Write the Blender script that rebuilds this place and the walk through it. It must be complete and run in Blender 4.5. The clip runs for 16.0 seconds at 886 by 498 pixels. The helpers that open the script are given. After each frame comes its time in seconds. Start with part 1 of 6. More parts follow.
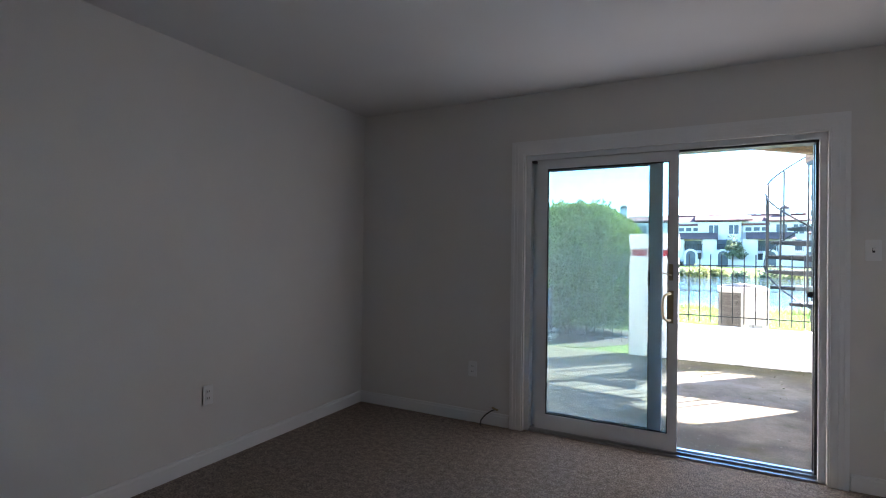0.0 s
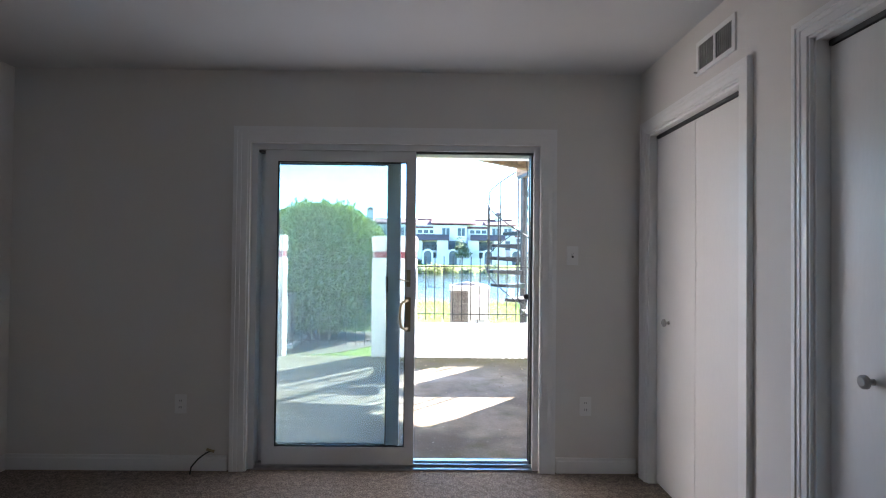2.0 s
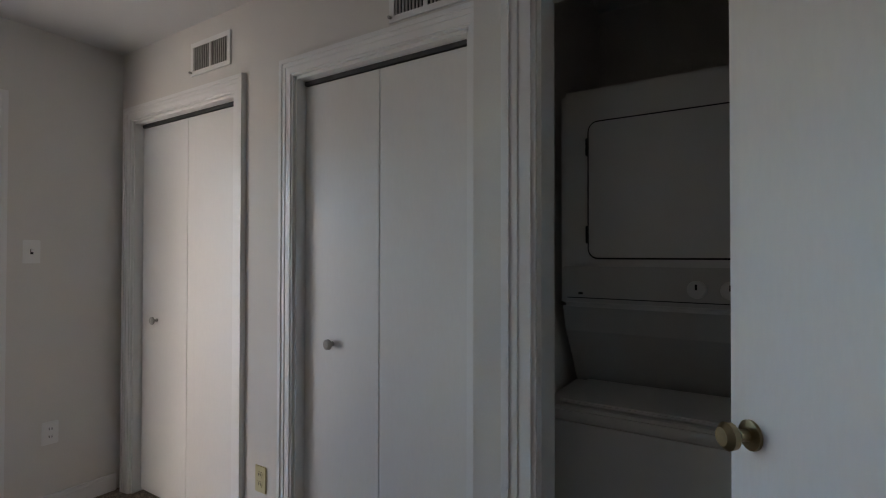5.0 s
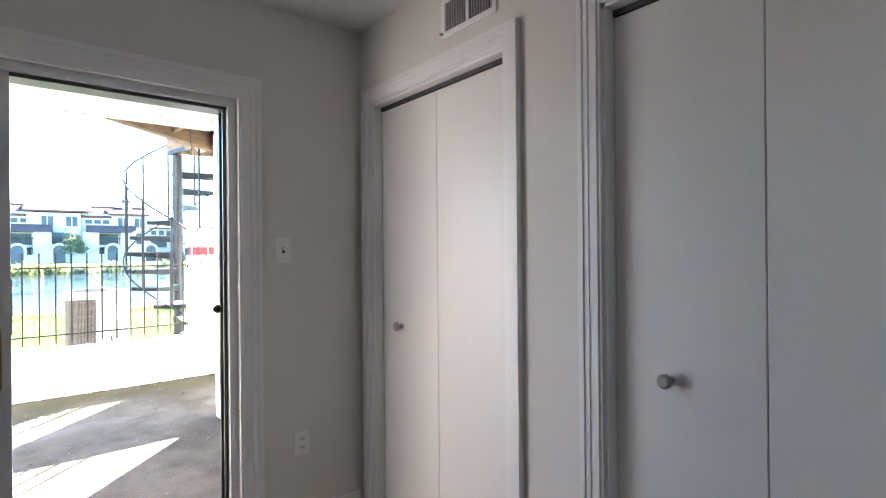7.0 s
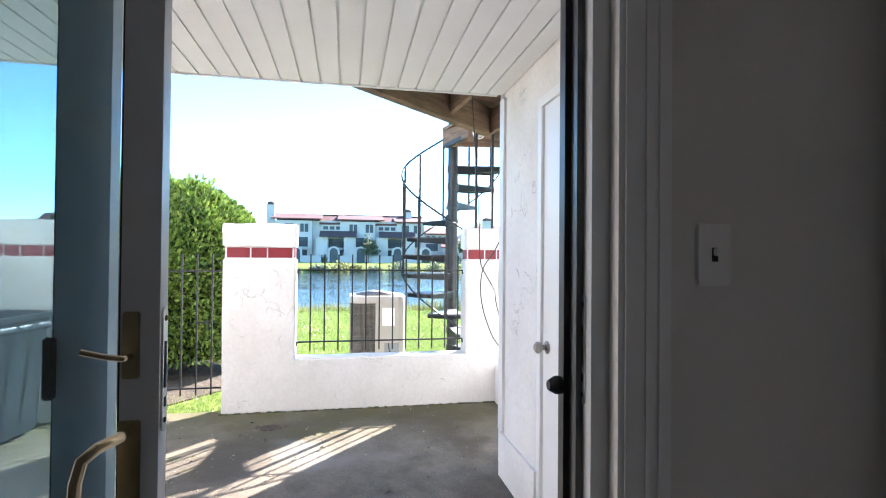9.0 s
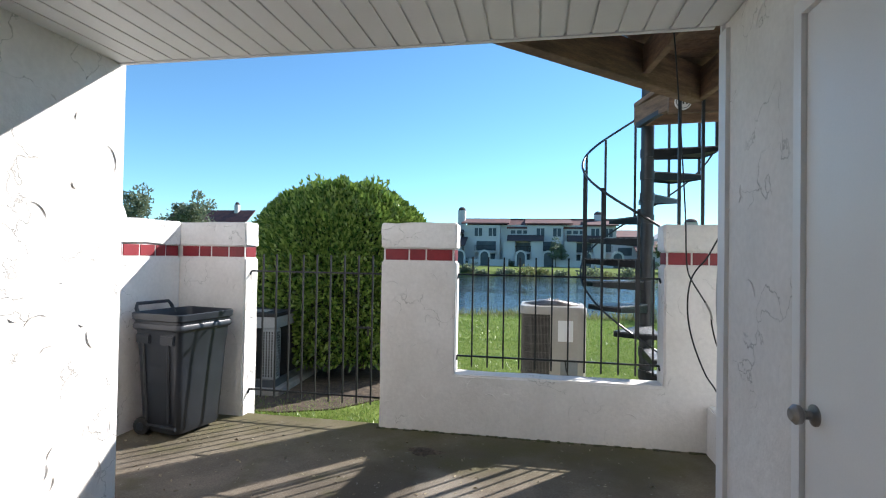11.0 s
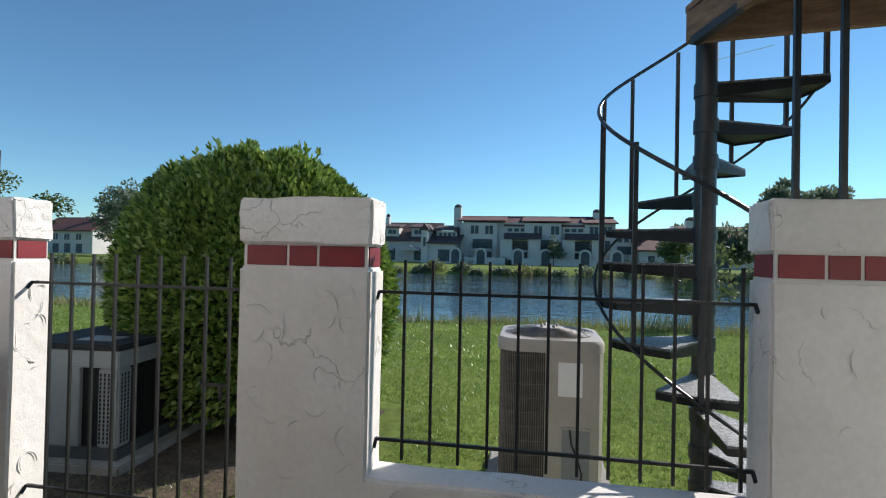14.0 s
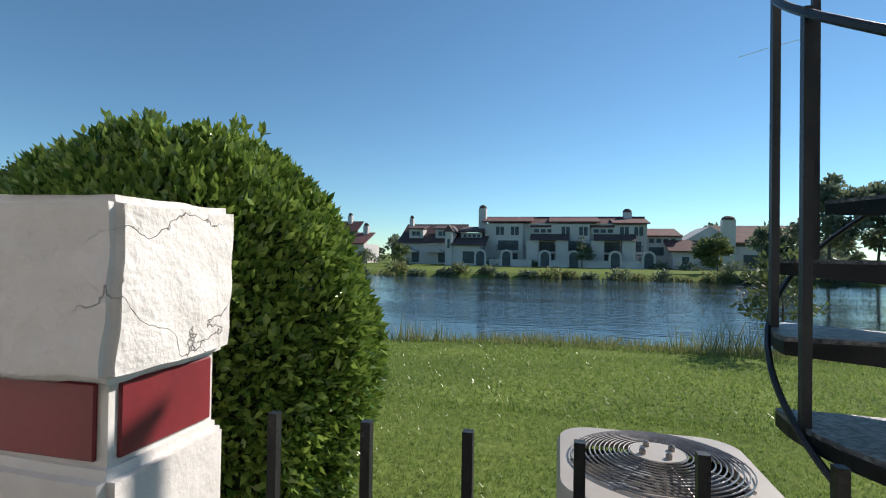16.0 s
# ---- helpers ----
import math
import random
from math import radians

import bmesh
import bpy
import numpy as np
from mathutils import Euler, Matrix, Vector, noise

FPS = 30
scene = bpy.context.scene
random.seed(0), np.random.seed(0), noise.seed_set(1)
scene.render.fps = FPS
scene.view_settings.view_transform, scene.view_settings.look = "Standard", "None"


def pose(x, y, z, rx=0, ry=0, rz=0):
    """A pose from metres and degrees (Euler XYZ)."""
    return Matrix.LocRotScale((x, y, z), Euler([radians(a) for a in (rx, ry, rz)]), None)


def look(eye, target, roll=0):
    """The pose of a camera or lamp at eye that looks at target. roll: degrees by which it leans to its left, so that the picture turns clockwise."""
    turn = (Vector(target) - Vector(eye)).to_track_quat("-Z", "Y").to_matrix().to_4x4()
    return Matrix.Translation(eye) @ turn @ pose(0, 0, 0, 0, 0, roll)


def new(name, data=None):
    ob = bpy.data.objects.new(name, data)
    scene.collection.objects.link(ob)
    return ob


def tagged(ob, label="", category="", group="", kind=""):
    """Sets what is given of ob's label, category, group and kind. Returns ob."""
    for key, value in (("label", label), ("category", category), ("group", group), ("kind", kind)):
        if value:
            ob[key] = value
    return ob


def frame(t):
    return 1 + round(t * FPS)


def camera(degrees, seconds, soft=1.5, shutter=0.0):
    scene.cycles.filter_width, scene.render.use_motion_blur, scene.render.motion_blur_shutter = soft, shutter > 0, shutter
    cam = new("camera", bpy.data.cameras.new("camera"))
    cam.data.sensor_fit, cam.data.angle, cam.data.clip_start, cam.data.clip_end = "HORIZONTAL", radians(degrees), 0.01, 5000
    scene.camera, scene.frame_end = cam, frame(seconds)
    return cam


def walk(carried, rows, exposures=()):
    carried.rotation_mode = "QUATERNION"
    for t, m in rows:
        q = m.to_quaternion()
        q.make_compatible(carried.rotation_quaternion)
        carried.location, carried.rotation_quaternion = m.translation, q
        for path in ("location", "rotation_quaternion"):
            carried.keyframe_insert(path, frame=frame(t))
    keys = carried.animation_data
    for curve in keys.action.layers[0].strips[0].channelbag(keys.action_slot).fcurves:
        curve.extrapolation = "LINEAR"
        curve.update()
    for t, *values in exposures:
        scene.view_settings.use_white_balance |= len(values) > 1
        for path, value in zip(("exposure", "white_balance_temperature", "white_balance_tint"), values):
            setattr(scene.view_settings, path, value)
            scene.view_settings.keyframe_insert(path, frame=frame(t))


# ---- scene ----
cam = camera(82.9, 16.0, soft=1.1)
PATH = [
    (0, (0.963, 0.806, 1.27), (0.036, 2.579, 1.29), 0.8),
    (0.5, (0.93, 0.865, 1.267), (0.004, 2.638, 1.292), 0.8),
    (1, (0.874, 0.993, 1.292), (0.092, 2.834, 1.31), 0.7),
    (1.5, (0.913, 1.101, 1.289), (0.548, 3.067, 1.322), 0.7),
    (2, (0.958, 1.244, 1.31), (0.973, 3.244, 1.34), 0.6),
    (2.5, (0.954, 1.297, 1.32), (1.396, 3.247, 1.351), 0.6),
    (3, (0.889, 1.323, 1.308), (1.874, 3.063, 1.338), 0.4),
    (3.5, (0.824, 1.296, 1.305), (2.192, 2.756, 1.334), 0.2),
    (4, (0.796, 1.252, 1.303), (2.415, 2.426, 1.33), 0.0),
    (4.2, (0.796, 1.238, 1.305), (2.481, 2.315, 1.332), 0.1),
    (6.3, (0.754, 1.568, 1.311), (2.413, 2.684, 1.304), -0.2),
    (6.5, (0.771, 1.679, 1.31), (2.332, 2.93, 1.308), -0.3),
    (7, (0.88, 2.027, 1.321), (2.14, 3.58, 1.322), -0.5),
    (7.5, (0.938, 2.41, 1.32), (1.964, 4.127, 1.333), -0.4),
    (8, (0.971, 2.773, 1.329), (1.78, 4.602, 1.348), -0.1),
    (8.5, (1.052, 3.146, 1.351), (1.636, 5.059, 1.364), -0.6),
    (9, (1.1, 3.484, 1.318), (1.476, 5.449, 1.342), 0.5),
    (9.5, (1.167, 3.744, 1.323), (1.358, 5.734, 1.354), 0.6),
    (9.6, (1.2, 3.761, 1.345), (1.349, 5.756, 1.36), 0.6),
    (10, (1.25, 3.96, 1.338), (1.161, 5.958, 1.364), 0.8),
    (10.2, (1.28, 4.025, 1.324), (1.064, 6.013, 1.353), 0.8),
    (12.3, (1.249, 4.709, 1.299), (0.842, 6.667, 1.325), 1.0),
    (12.5, (1.26, 4.856, 1.278), (0.871, 6.818, 1.3), 0.9),
    (13, (1.299, 5.228, 1.272), (0.936, 7.195, 1.294), 0.9),
    (13.5, (1.311, 5.656, 1.291), (0.965, 7.626, 1.314), 1.0),
    (14, (1.334, 6.07, 1.342), (0.981, 8.038, 1.365), 1.2),
    (14.5, (1.309, 6.497, 1.39), (0.906, 8.455, 1.412), 0.9),
    (15, (1.242, 6.906, 1.452), (0.799, 8.857, 1.474), 0.8),
    (15.2, (1.229, 7.09, 1.496), (0.763, 9.035, 1.48), 0.8),
    (15.5, (1.196, 7.356, 1.499), (0.743, 9.304, 1.525), 0.6),
    (16, (1.128, 7.668, 1.52), (0.677, 9.616, 1.545), 0.9),
]
EXPOSURES = [(0, 3.75, 6250, 18), (1.0, 3.75, 6250, 18), (2.5, 3.85, 6350, 18), (3.2, 3.75, 6600, 17), (4.2, 3.55, 6850, 16), (6.3, 4.25, 6750, 17), (6.9, 4.2, 6600, 18), (7.5, 3.95, 6400, 18), (8.0, 3.5, 6300, 18), (8.5, 3.1, 6300, 18), (9.0, 2.65, 6300, 17), (9.5, 2.4, 6250, 15), (10.0, 1.87, 6200, 14), (11.2, 0.85, 6300, 13), (12.3, 0.3, 6350, 11), (14.5, 0.34, 6600, 13), (15.5, 0.32, 6750, 14), (16, 0.26, 6750, 14)]
walk(cam, [(t, look(eye, target, roll)) for t, eye, target, roll in PATH], EXPOSURES)

# ---- light ----
SUN_EL, SUN_AZ = radians(32.5), radians(47.5)      # azimuth measured from +x towards +y
world = bpy.data.worlds.new("sky")
world.use_nodes = True
scene.world = world
wn = world.node_tree.nodes
sky = wn.new("ShaderNodeTexSky")
sky.sky_type, sky.sun_disc = "NISHITA", False
sky.sun_elevation, sky.sun_rotation = SUN_EL, radians(90) - SUN_AZ
sky.air_density, sky.dust_density, sky.ozone_density, sky.altitude = 1.0, 0.0, 4.0, 900
tint = wn.new("ShaderNodeMix")               # a clear autumn sky, a little more cyan
tint.data_type, tint.blend_type = "RGBA", "MULTIPLY"
tint.inputs["Factor"].default_value, tint.inputs["B"].default_value = 1.0, (0.74, 1.0, 1.0, 1)
world.node_tree.links.new(sky.outputs[0], tint.inputs["A"])
world.node_tree.links.new(tint.outputs["Result"], wn["Background"].inputs[0])
wn["Background"].inputs[1].default_value = 0.107
sun = new("sun", bpy.data.lights.new("sun", "SUN"))
sun.data.energy, sun.data.angle, sun.data.color = 4.8, radians(0.53), (1.0, 0.95, 0.87)
sun.matrix_world = look((0, 0, 20), (-math.cos(SUN_AZ), -math.sin(SUN_AZ), 20 - math.tan(SUN_EL)))

# added area lamp in the slider opening: boosts patio and sky light indoors
boost_lamp = new("slider_boost_lamp", bpy.data.lights.new("slider_boost_lamp", "AREA"))
boost_lamp.data.shape, boost_lamp.data.size, boost_lamp.data.size_y = "RECTANGLE", 1.6, 1.8
boost_lamp.data.energy, boost_lamp.data.color = 0.7, (0.98, 0.985, 1.0)
boost_lamp.matrix_world = look((0.69, 4.33, 1.0), (0.69, 3.33, 1.0))


# ---- materials ----
def nodes_of(name):
    m = bpy.data.materials.new(name)
    m.use_nodes = True
    return m, m.node_tree.nodes, m.node_tree.links, m.node_tree.nodes["Principled BSDF"]


def mat(name, c1, c2=None, scale=6.0, rough=0.6, metal=0.0, bump=0.0, bscale=60.0, fine=0.0, spec=0.5, vary=0.0, stretch=(1, 1, 1), rough2=None, coords="Object"):
    """Two-colour noise with finer grain, bump and, for pieces, a random tone each."""
    m, n, l, b = nodes_of(name)
    b.inputs["Roughness"].default_value, b.inputs["Metallic"].default_value = rough, metal
    b.inputs["Specular IOR Level"].default_value = spec
    tc, mp = n.new("ShaderNodeTexCoord"), n.new("ShaderNodeMapping")
    mp.inputs["Scale"].default_value = stretch
    l.new(tc.outputs[coords], mp.inputs[0])
    c2 = c2 or tuple(v * 0.88 for v in c1)
    big, small = n.new("ShaderNodeTexNoise"), n.new("ShaderNodeTexNoise")
    big.inputs["Scale"].default_value, big.inputs["Detail"].default_value = scale, 6
    small.inputs["Scale"].default_value, small.inputs["Detail"].default_value = bscale, 5
    for q in (big, small):
        l.new(mp.outputs[0], q.inputs["Vector"])
    ramp = n.new("ShaderNodeValToRGB")
    ramp.color_ramp.elements[0].color, ramp.color_ramp.elements[1].color = (*c2, 1), (*c1, 1)
    ramp.color_ramp.elements[0].position, ramp.color_ramp.elements[1].position = 0.35, 0.65
    l.new(big.outputs[0], ramp.inputs[0])
    out = ramp.outputs[0]
    if fine:
        mr = n.new("ShaderNodeMapRange")
        mr.inputs["From Min"].default_value, mr.inputs["From Max"].default_value = 0.3, 0.7
        mr.inputs["To Min"].default_value, mr.inputs["To Max"].default_value = 1 - fine, 1 + fine
        l.new(small.outputs[0], mr.inputs[0])
        mx = n.new("ShaderNodeVectorMath")
        mx.operation = "SCALE"
        l.new(out, mx.inputs[0]), l.new(mr.outputs[0], mx.inputs["Scale"])
        out = mx.outputs[0]
    if vary:
        oi, geo = n.new("ShaderNodeObjectInfo"), n.new("ShaderNodeNewGeometry")
        ad = n.new("ShaderNodeMath")
        ad.operation = "ADD"
        l.new(oi.outputs["Random"], ad.inputs[0]), l.new(geo.outputs["Random Per Island"], ad.inputs[1])
        mr = n.new("ShaderNodeMapRange")
        mr.inputs["From Max"].default_value = 2.0
        mr.inputs["To Min"].default_value, mr.inputs["To Max"].default_value = 1 - vary, 1 + vary
        l.new(ad.outputs[0], mr.inputs[0])
        mx = n.new("ShaderNodeVectorMath")
        mx.operation = "SCALE"
        l.new(out, mx.inputs[0]), l.new(mr.outputs[0], mx.inputs["Scale"])
        out = mx.outputs[0]
    l.new(out, b.inputs["Base Color"])
    if rough2 is not None:
        mr = n.new("ShaderNodeMapRange")
        mr.inputs["To Min"].default_value, mr.inputs["To Max"].default_value = rough, rough2
        l.new(big.outputs[0], mr.inputs[0]), l.new(mr.outputs[0], b.inputs["Roughness"])
    if bump:
        bp = n.new("ShaderNodeBump")
        bp.inputs["Strength"].default_value, bp.inputs["Distance"].default_value = bump, 0.01
        l.new(small.outputs[0], bp.inputs["Height"]), l.new(bp.outputs[0], b.inputs["Normal"])
    return m


def leaf_mat(name, c1, c2, trans=0.35, rough=0.4):
    m, n, l, b = nodes_of(name)
    geo, ramp = n.new("ShaderNodeNewGeometry"), n.new("ShaderNodeValToRGB")
    ramp.color_ramp.elements[0].color, ramp.color_ramp.elements[1].color = (*c1, 1), (*c2, 1)
    l.new(geo.outputs["Random Per Island"], ramp.inputs[0]), l.new(ramp.outputs[0], b.inputs["Base Color"])
    b.inputs["Roughness"].default_value = rough
    tr, mx = n.new("ShaderNodeBsdfTranslucent"), n.new("ShaderNodeMixShader")
    l.new(ramp.outputs[0], tr.inputs[0])
    mx.inputs[0].default_value = trans
    l.new(b.outputs[0], mx.inputs[1]), l.new(tr.outputs[0], mx.inputs[2])
    l.new(mx.outputs[0], n["Material Output"].inputs[0])
    return m


def stucco_mat(name="stucco", cell=2.6, gate_lo=0.53, gate_hi=0.6, deep=0.55, width=0.011):
    """White trowelled stucco: coarse grain, hairline cracks and light grime."""
    m = mat(name, (0.80, 0.775, 0.75), (0.72, 0.69, 0.655), scale=2.2, rough=0.85, bump=0.5, bscale=36, fine=0.04, spec=0.2)
    n, l = m.node_tree.nodes, m.node_tree.links
    b = n["Principled BSDF"]
    tc, no = n.new("ShaderNodeTexCoord"), n.new("ShaderNodeTexNoise")
    no.inputs["Scale"].default_value, no.inputs["Detail"].default_value = 4.0, 9
    l.new(tc.outputs["Object"], no.inputs["Vector"])
    ad = n.new("ShaderNodeVectorMath")
    ad.operation = "MULTIPLY_ADD"
    ad.inputs[1].default_value = (0.5, 0.5, 0.5)
    l.new(no.outputs["Color"], ad.inputs[0]), l.new(tc.outputs["Object"], ad.inputs[2])
    vo = n.new("ShaderNodeTexVoronoi")
    vo.feature = "DISTANCE_TO_EDGE"
    vo.inputs["Scale"].default_value = cell
    l.new(ad.outputs[0], vo.inputs["Vector"])
    crack = n.new("ShaderNodeMapRange")
    crack.inputs["From Min"].default_value, crack.inputs["From Max"].default_value = 0.0, width
    crack.inputs["To Min"].default_value, crack.inputs["To Max"].default_value = 1.0, 0.0
    l.new(vo.outputs["Distance"], crack.inputs[0])
    gate, gn = n.new("ShaderNodeMapRange"), n.new("ShaderNodeTexNoise")
    gn.inputs["Scale"].default_value = 2.7
    l.new(tc.outputs["Object"], gn.inputs["Vector"])
    gate.inputs["From Min"].default_value, gate.inputs["From Max"].default_value = gate_lo, gate_hi
    l.new(gn.outputs[0], gate.inputs[0])
    mu = n.new("ShaderNodeMath")
    mu.operation = "MULTIPLY"
    l.new(crack.outputs[0], mu.inputs[0]), l.new(gate.outputs[0], mu.inputs[1])
    lump, wave = n.new("ShaderNodeTexNoise"), n.new("ShaderNodeTexNoise")
    lump.inputs["Scale"].default_value, lump.inputs["Detail"].default_value = 11.0, 5
    wave.inputs["Scale"].default_value, wave.inputs["Detail"].default_value = 95.0, 3
    hsum, hcut = n.new("ShaderNodeMath"), n.new("ShaderNodeMath")
    hsum.operation, hcut.operation = "MULTIPLY_ADD", "MULTIPLY_ADD"
    hsum.inputs[1].default_value, hcut.inputs[1].default_value = 0.22, -0.5
    for q in (lump, wave):
        l.new(tc.outputs["Object"], q.inputs["Vector"])
    l.new(wave.outputs[0], hsum.inputs[0]), l.new(lump.outputs[0], hsum.inputs[2])
    l.new(mu.outputs[0], hcut.inputs[0]), l.new(hsum.outputs[0], hcut.inputs[2])
    relief = n.new("ShaderNodeBump")
    relief.inputs["Strength"].default_value, relief.inputs["Distance"].default_value = deep, 0.012
    l.new(hcut.outputs[0], relief.inputs["Height"]), l.new(relief.outputs[0], b.inputs["Normal"])
    mx = n.new("ShaderNodeMix")
    mx.data_type = "RGBA"
    src = b.inputs["Base Color"].links[0].from_socket
    half = n.new("ShaderNodeMath")
    half.operation = "MULTIPLY"
    half.inputs[1].default_value = 0.5
    l.new(mu.outputs[0], half.inputs[0])
    l.new(half.outputs[0], mx.inputs["Factor"]), l.new(src, mx.inputs["A"])
    mx.inputs["B"].default_value = (0.22, 0.2, 0.18, 1)
    l.new(mx.outputs["Result"], b.inputs["Base Color"])
    return m


def concrete_mat():
    """Damp patio concrete: large dark stains, moss tint, speckle and grit."""
    m = mat("patio concrete", (0.225, 0.19, 0.148), (0.16, 0.134, 0.103), scale=5, rough=0.92, bump=0.45, bscale=110, fine=0.2, spec=0.2)
    n, l = m.node_tree.nodes, m.node_tree.links
    b = n["Principled BSDF"]
    tc = n.new("ShaderNodeTexCoord")
    src = b.inputs["Base Color"].links[0].from_socket
    for sc, lo, hi, col, amt in ((1.1, 0.47, 0.60, (0.085, 0.072, 0.055), 0.75), (2.6, 0.56, 0.66, (0.10, 0.095, 0.045), 0.6), (0.8, 0.60, 0.72, (0.36, 0.335, 0.29), 0.6), (34, 0.68, 0.72, (0.4, 0.38, 0.34), 0.5)):
        no, mr, mx = n.new("ShaderNodeTexNoise"), n.new("ShaderNodeMapRange"), n.new("ShaderNodeMix")
        no.inputs["Scale"].default_value, no.inputs["Detail"].default_value = sc, 7
        l.new(tc.outputs["Object"], no.inputs["Vector"])
        mr.inputs["From Min"].default_value, mr.inputs["From Max"].default_value, mr.inputs["To Max"].default_value = lo, hi, amt
        l.new(no.outputs[0], mr.inputs[0])
        mx.data_type = "RGBA"
        mx.inputs["B"].default_value = (*col, 1)
        l.new(mr.outputs[0], mx.inputs["Factor"]), l.new(src, mx.inputs["A"])
        src = mx.outputs["Result"]
    sep, edge, no, gate, mx = n.new("ShaderNodeSeparateXYZ"), n.new("ShaderNodeMapRange"), n.new("ShaderNodeTexNoise"), n.new("ShaderNodeMath"), n.new("ShaderNodeMix")
    no.inputs["Scale"].default_value, no.inputs["Detail"].default_value = 3.5, 8
    l.new(tc.outputs["Object"], sep.inputs[0]), l.new(tc.outputs["Object"], no.inputs["Vector"])
    edge.inputs["From Min"].default_value, edge.inputs["From Max"].default_value, edge.inputs["To Max"].default_value = 7.1, 8.15, 1.5
    l.new(sep.outputs["Y"], edge.inputs[0])
    gate.operation, gate.use_clamp = "MULTIPLY", True
    l.new(edge.outputs[0], gate.inputs[0]), l.new(no.outputs[0], gate.inputs[1])
    mx.data_type = "RGBA"                        # green algae growing out from the foot of the wall
    mx.inputs["B"].default_value = (0.115, 0.105, 0.05, 1)
    l.new(gate.outputs[0], mx.inputs["Factor"]), l.new(src, mx.inputs["A"])
    l.new(mx.outputs["Result"], b.inputs["Base Color"])
    return m


def glass_mat(tint):
    m, n, l, b = nodes_of("pane glass")
    tr, gl, fr, mx = n.new("ShaderNodeBsdfTransparent"), n.new("ShaderNodeBsdfGlossy"), n.new("ShaderNodeFresnel"), n.new("ShaderNodeMixShader")
    tr.inputs[0].default_value, gl.inputs["Roughness"].default_value = (*tint, 1), 0.0
    l.new(fr.outputs[0], mx.inputs[0]), l.new(tr.outputs[0], mx.inputs[1]), l.new(gl.outputs[0], mx.inputs[2])
    # translucent mix: light dust, with glare haze painted into the pane
    tl, no, mr, dust_haze = n.new("ShaderNodeBsdfTranslucent"), n.new("ShaderNodeTexNoise"), n.new("ShaderNodeMapRange"), n.new("ShaderNodeMixShader")
    tl.inputs[0].default_value, no.inputs["Scale"].default_value = (0.85, 0.88, 0.86, 1), 3.0
    mr.inputs["To Min"].default_value, mr.inputs["To Max"].default_value = 0.02, 0.1
    l.new(no.outputs[0], mr.inputs[0]), l.new(mr.outputs[0], dust_haze.inputs[0])
    l.new(mx.outputs[0], dust_haze.inputs[1]), l.new(tl.outputs[0], dust_haze.inputs[2])
    l.new(dust_haze.outputs[0], n["Material Output"].inputs[0])
    return m


def water_mat():
    m, n, l, b = nodes_of("lake water")
    b.inputs["Base Color"].default_value = (0.008, 0.016, 0.022, 1)
    b.inputs["Roughness"].default_value, b.inputs["IOR"].default_value = 0.06, 1.33
    tc, mp = n.new("ShaderNodeTexCoord"), n.new("ShaderNodeMapping")
    mp.inputs["Scale"].default_value = (0.7, 2.2, 1)
    l.new(tc.outputs["Object"], mp.inputs[0])
    a, c = n.new("ShaderNodeTexNoise"), n.new("ShaderNodeTexNoise")
    a.inputs["Scale"].default_value, a.inputs["Detail"].default_value = 1.6, 4
    c.inputs["Scale"].default_value = 0.12
    l.new(mp.outputs[0], a.inputs["Vector"]), l.new(mp.outputs[0], c.inputs["Vector"])
    mr = n.new("ShaderNodeMapRange")
    mr.inputs["From Min"].default_value, mr.inputs["From Max"].default_value = 0.4, 0.62
    mr.inputs["To Min"].default_value, mr.inputs["To Max"].default_value = 0.35, 1.0
    l.new(c.outputs[0], mr.inputs[0])
    bp = n.new("ShaderNodeBump")
    bp.inputs["Distance"].default_value = 0.05
    l.new(mr.outputs[0], bp.inputs["Strength"]), l.new(a.outputs[0], bp.inputs["Height"]), l.new(bp.outputs[0], b.inputs["Normal"])
    return m


PAINT = mat("wall paint", (0.73, 0.70, 0.665), (0.70, 0.67, 0.635), scale=1.5, rough=0.75, bump=0.08, bscale=220, fine=0.015, spec=0.25)
CEIL = mat("ceiling paint", (0.69, 0.68, 0.67), (0.66, 0.65, 0.64), scale=1.2, rough=0.9, bump=0.15, bscale=150, fine=0.02, spec=0.15)
TRIM = mat("gloss trim paint", (0.82, 0.81, 0.80), (0.79, 0.78, 0.77), scale=3, rough=0.38, bump=0.03, bscale=120, fine=0.01)
DOORP = mat("door paint", (0.78, 0.765, 0.75), (0.75, 0.735, 0.72), scale=2, rough=0.36, bump=0.06, bscale=90, fine=0.012, stretch=(1, 1, 0.25))
VINYL = mat("slider vinyl", (0.72, 0.73, 0.74), (0.68, 0.69, 0.70), scale=4, rough=0.35, fine=0.01)
CARPET = mat("carpet", (0.31, 0.255, 0.21), (0.20, 0.163, 0.135), scale=28, rough=1.0, bump=1.0, bscale=110, fine=0.6, spec=0.05)
STUCCO = stucco_mat()
CAPSTUCCO = stucco_mat("cracked cap stucco", 4.2, 0.46, 0.54, 0.9, 0.006)
RIDGE = mat("stucco ridge", (0.77, 0.745, 0.72), (0.66, 0.63, 0.6), scale=5, rough=0.85, bump=0.3, bscale=60, spec=0.2)
TILE = mat("red glazed tile", (0.25, 0.02, 0.028), (0.18, 0.016, 0.023), scale=7, rough=0.45, fine=0.06, vary=0.12, bscale=90, bump=0.04)
CONC = concrete_mat()
SOFFIT = mat("soffit vinyl", (0.78, 0.77, 0.76), (0.74, 0.73, 0.72), scale=2, rough=0.5, fine=0.01)
IRON = mat("black painted iron", (0.009, 0.011, 0.013), (0.016, 0.017, 0.018), scale=14, rough=0.45, bump=0.15, bscale=150, fine=0.15)
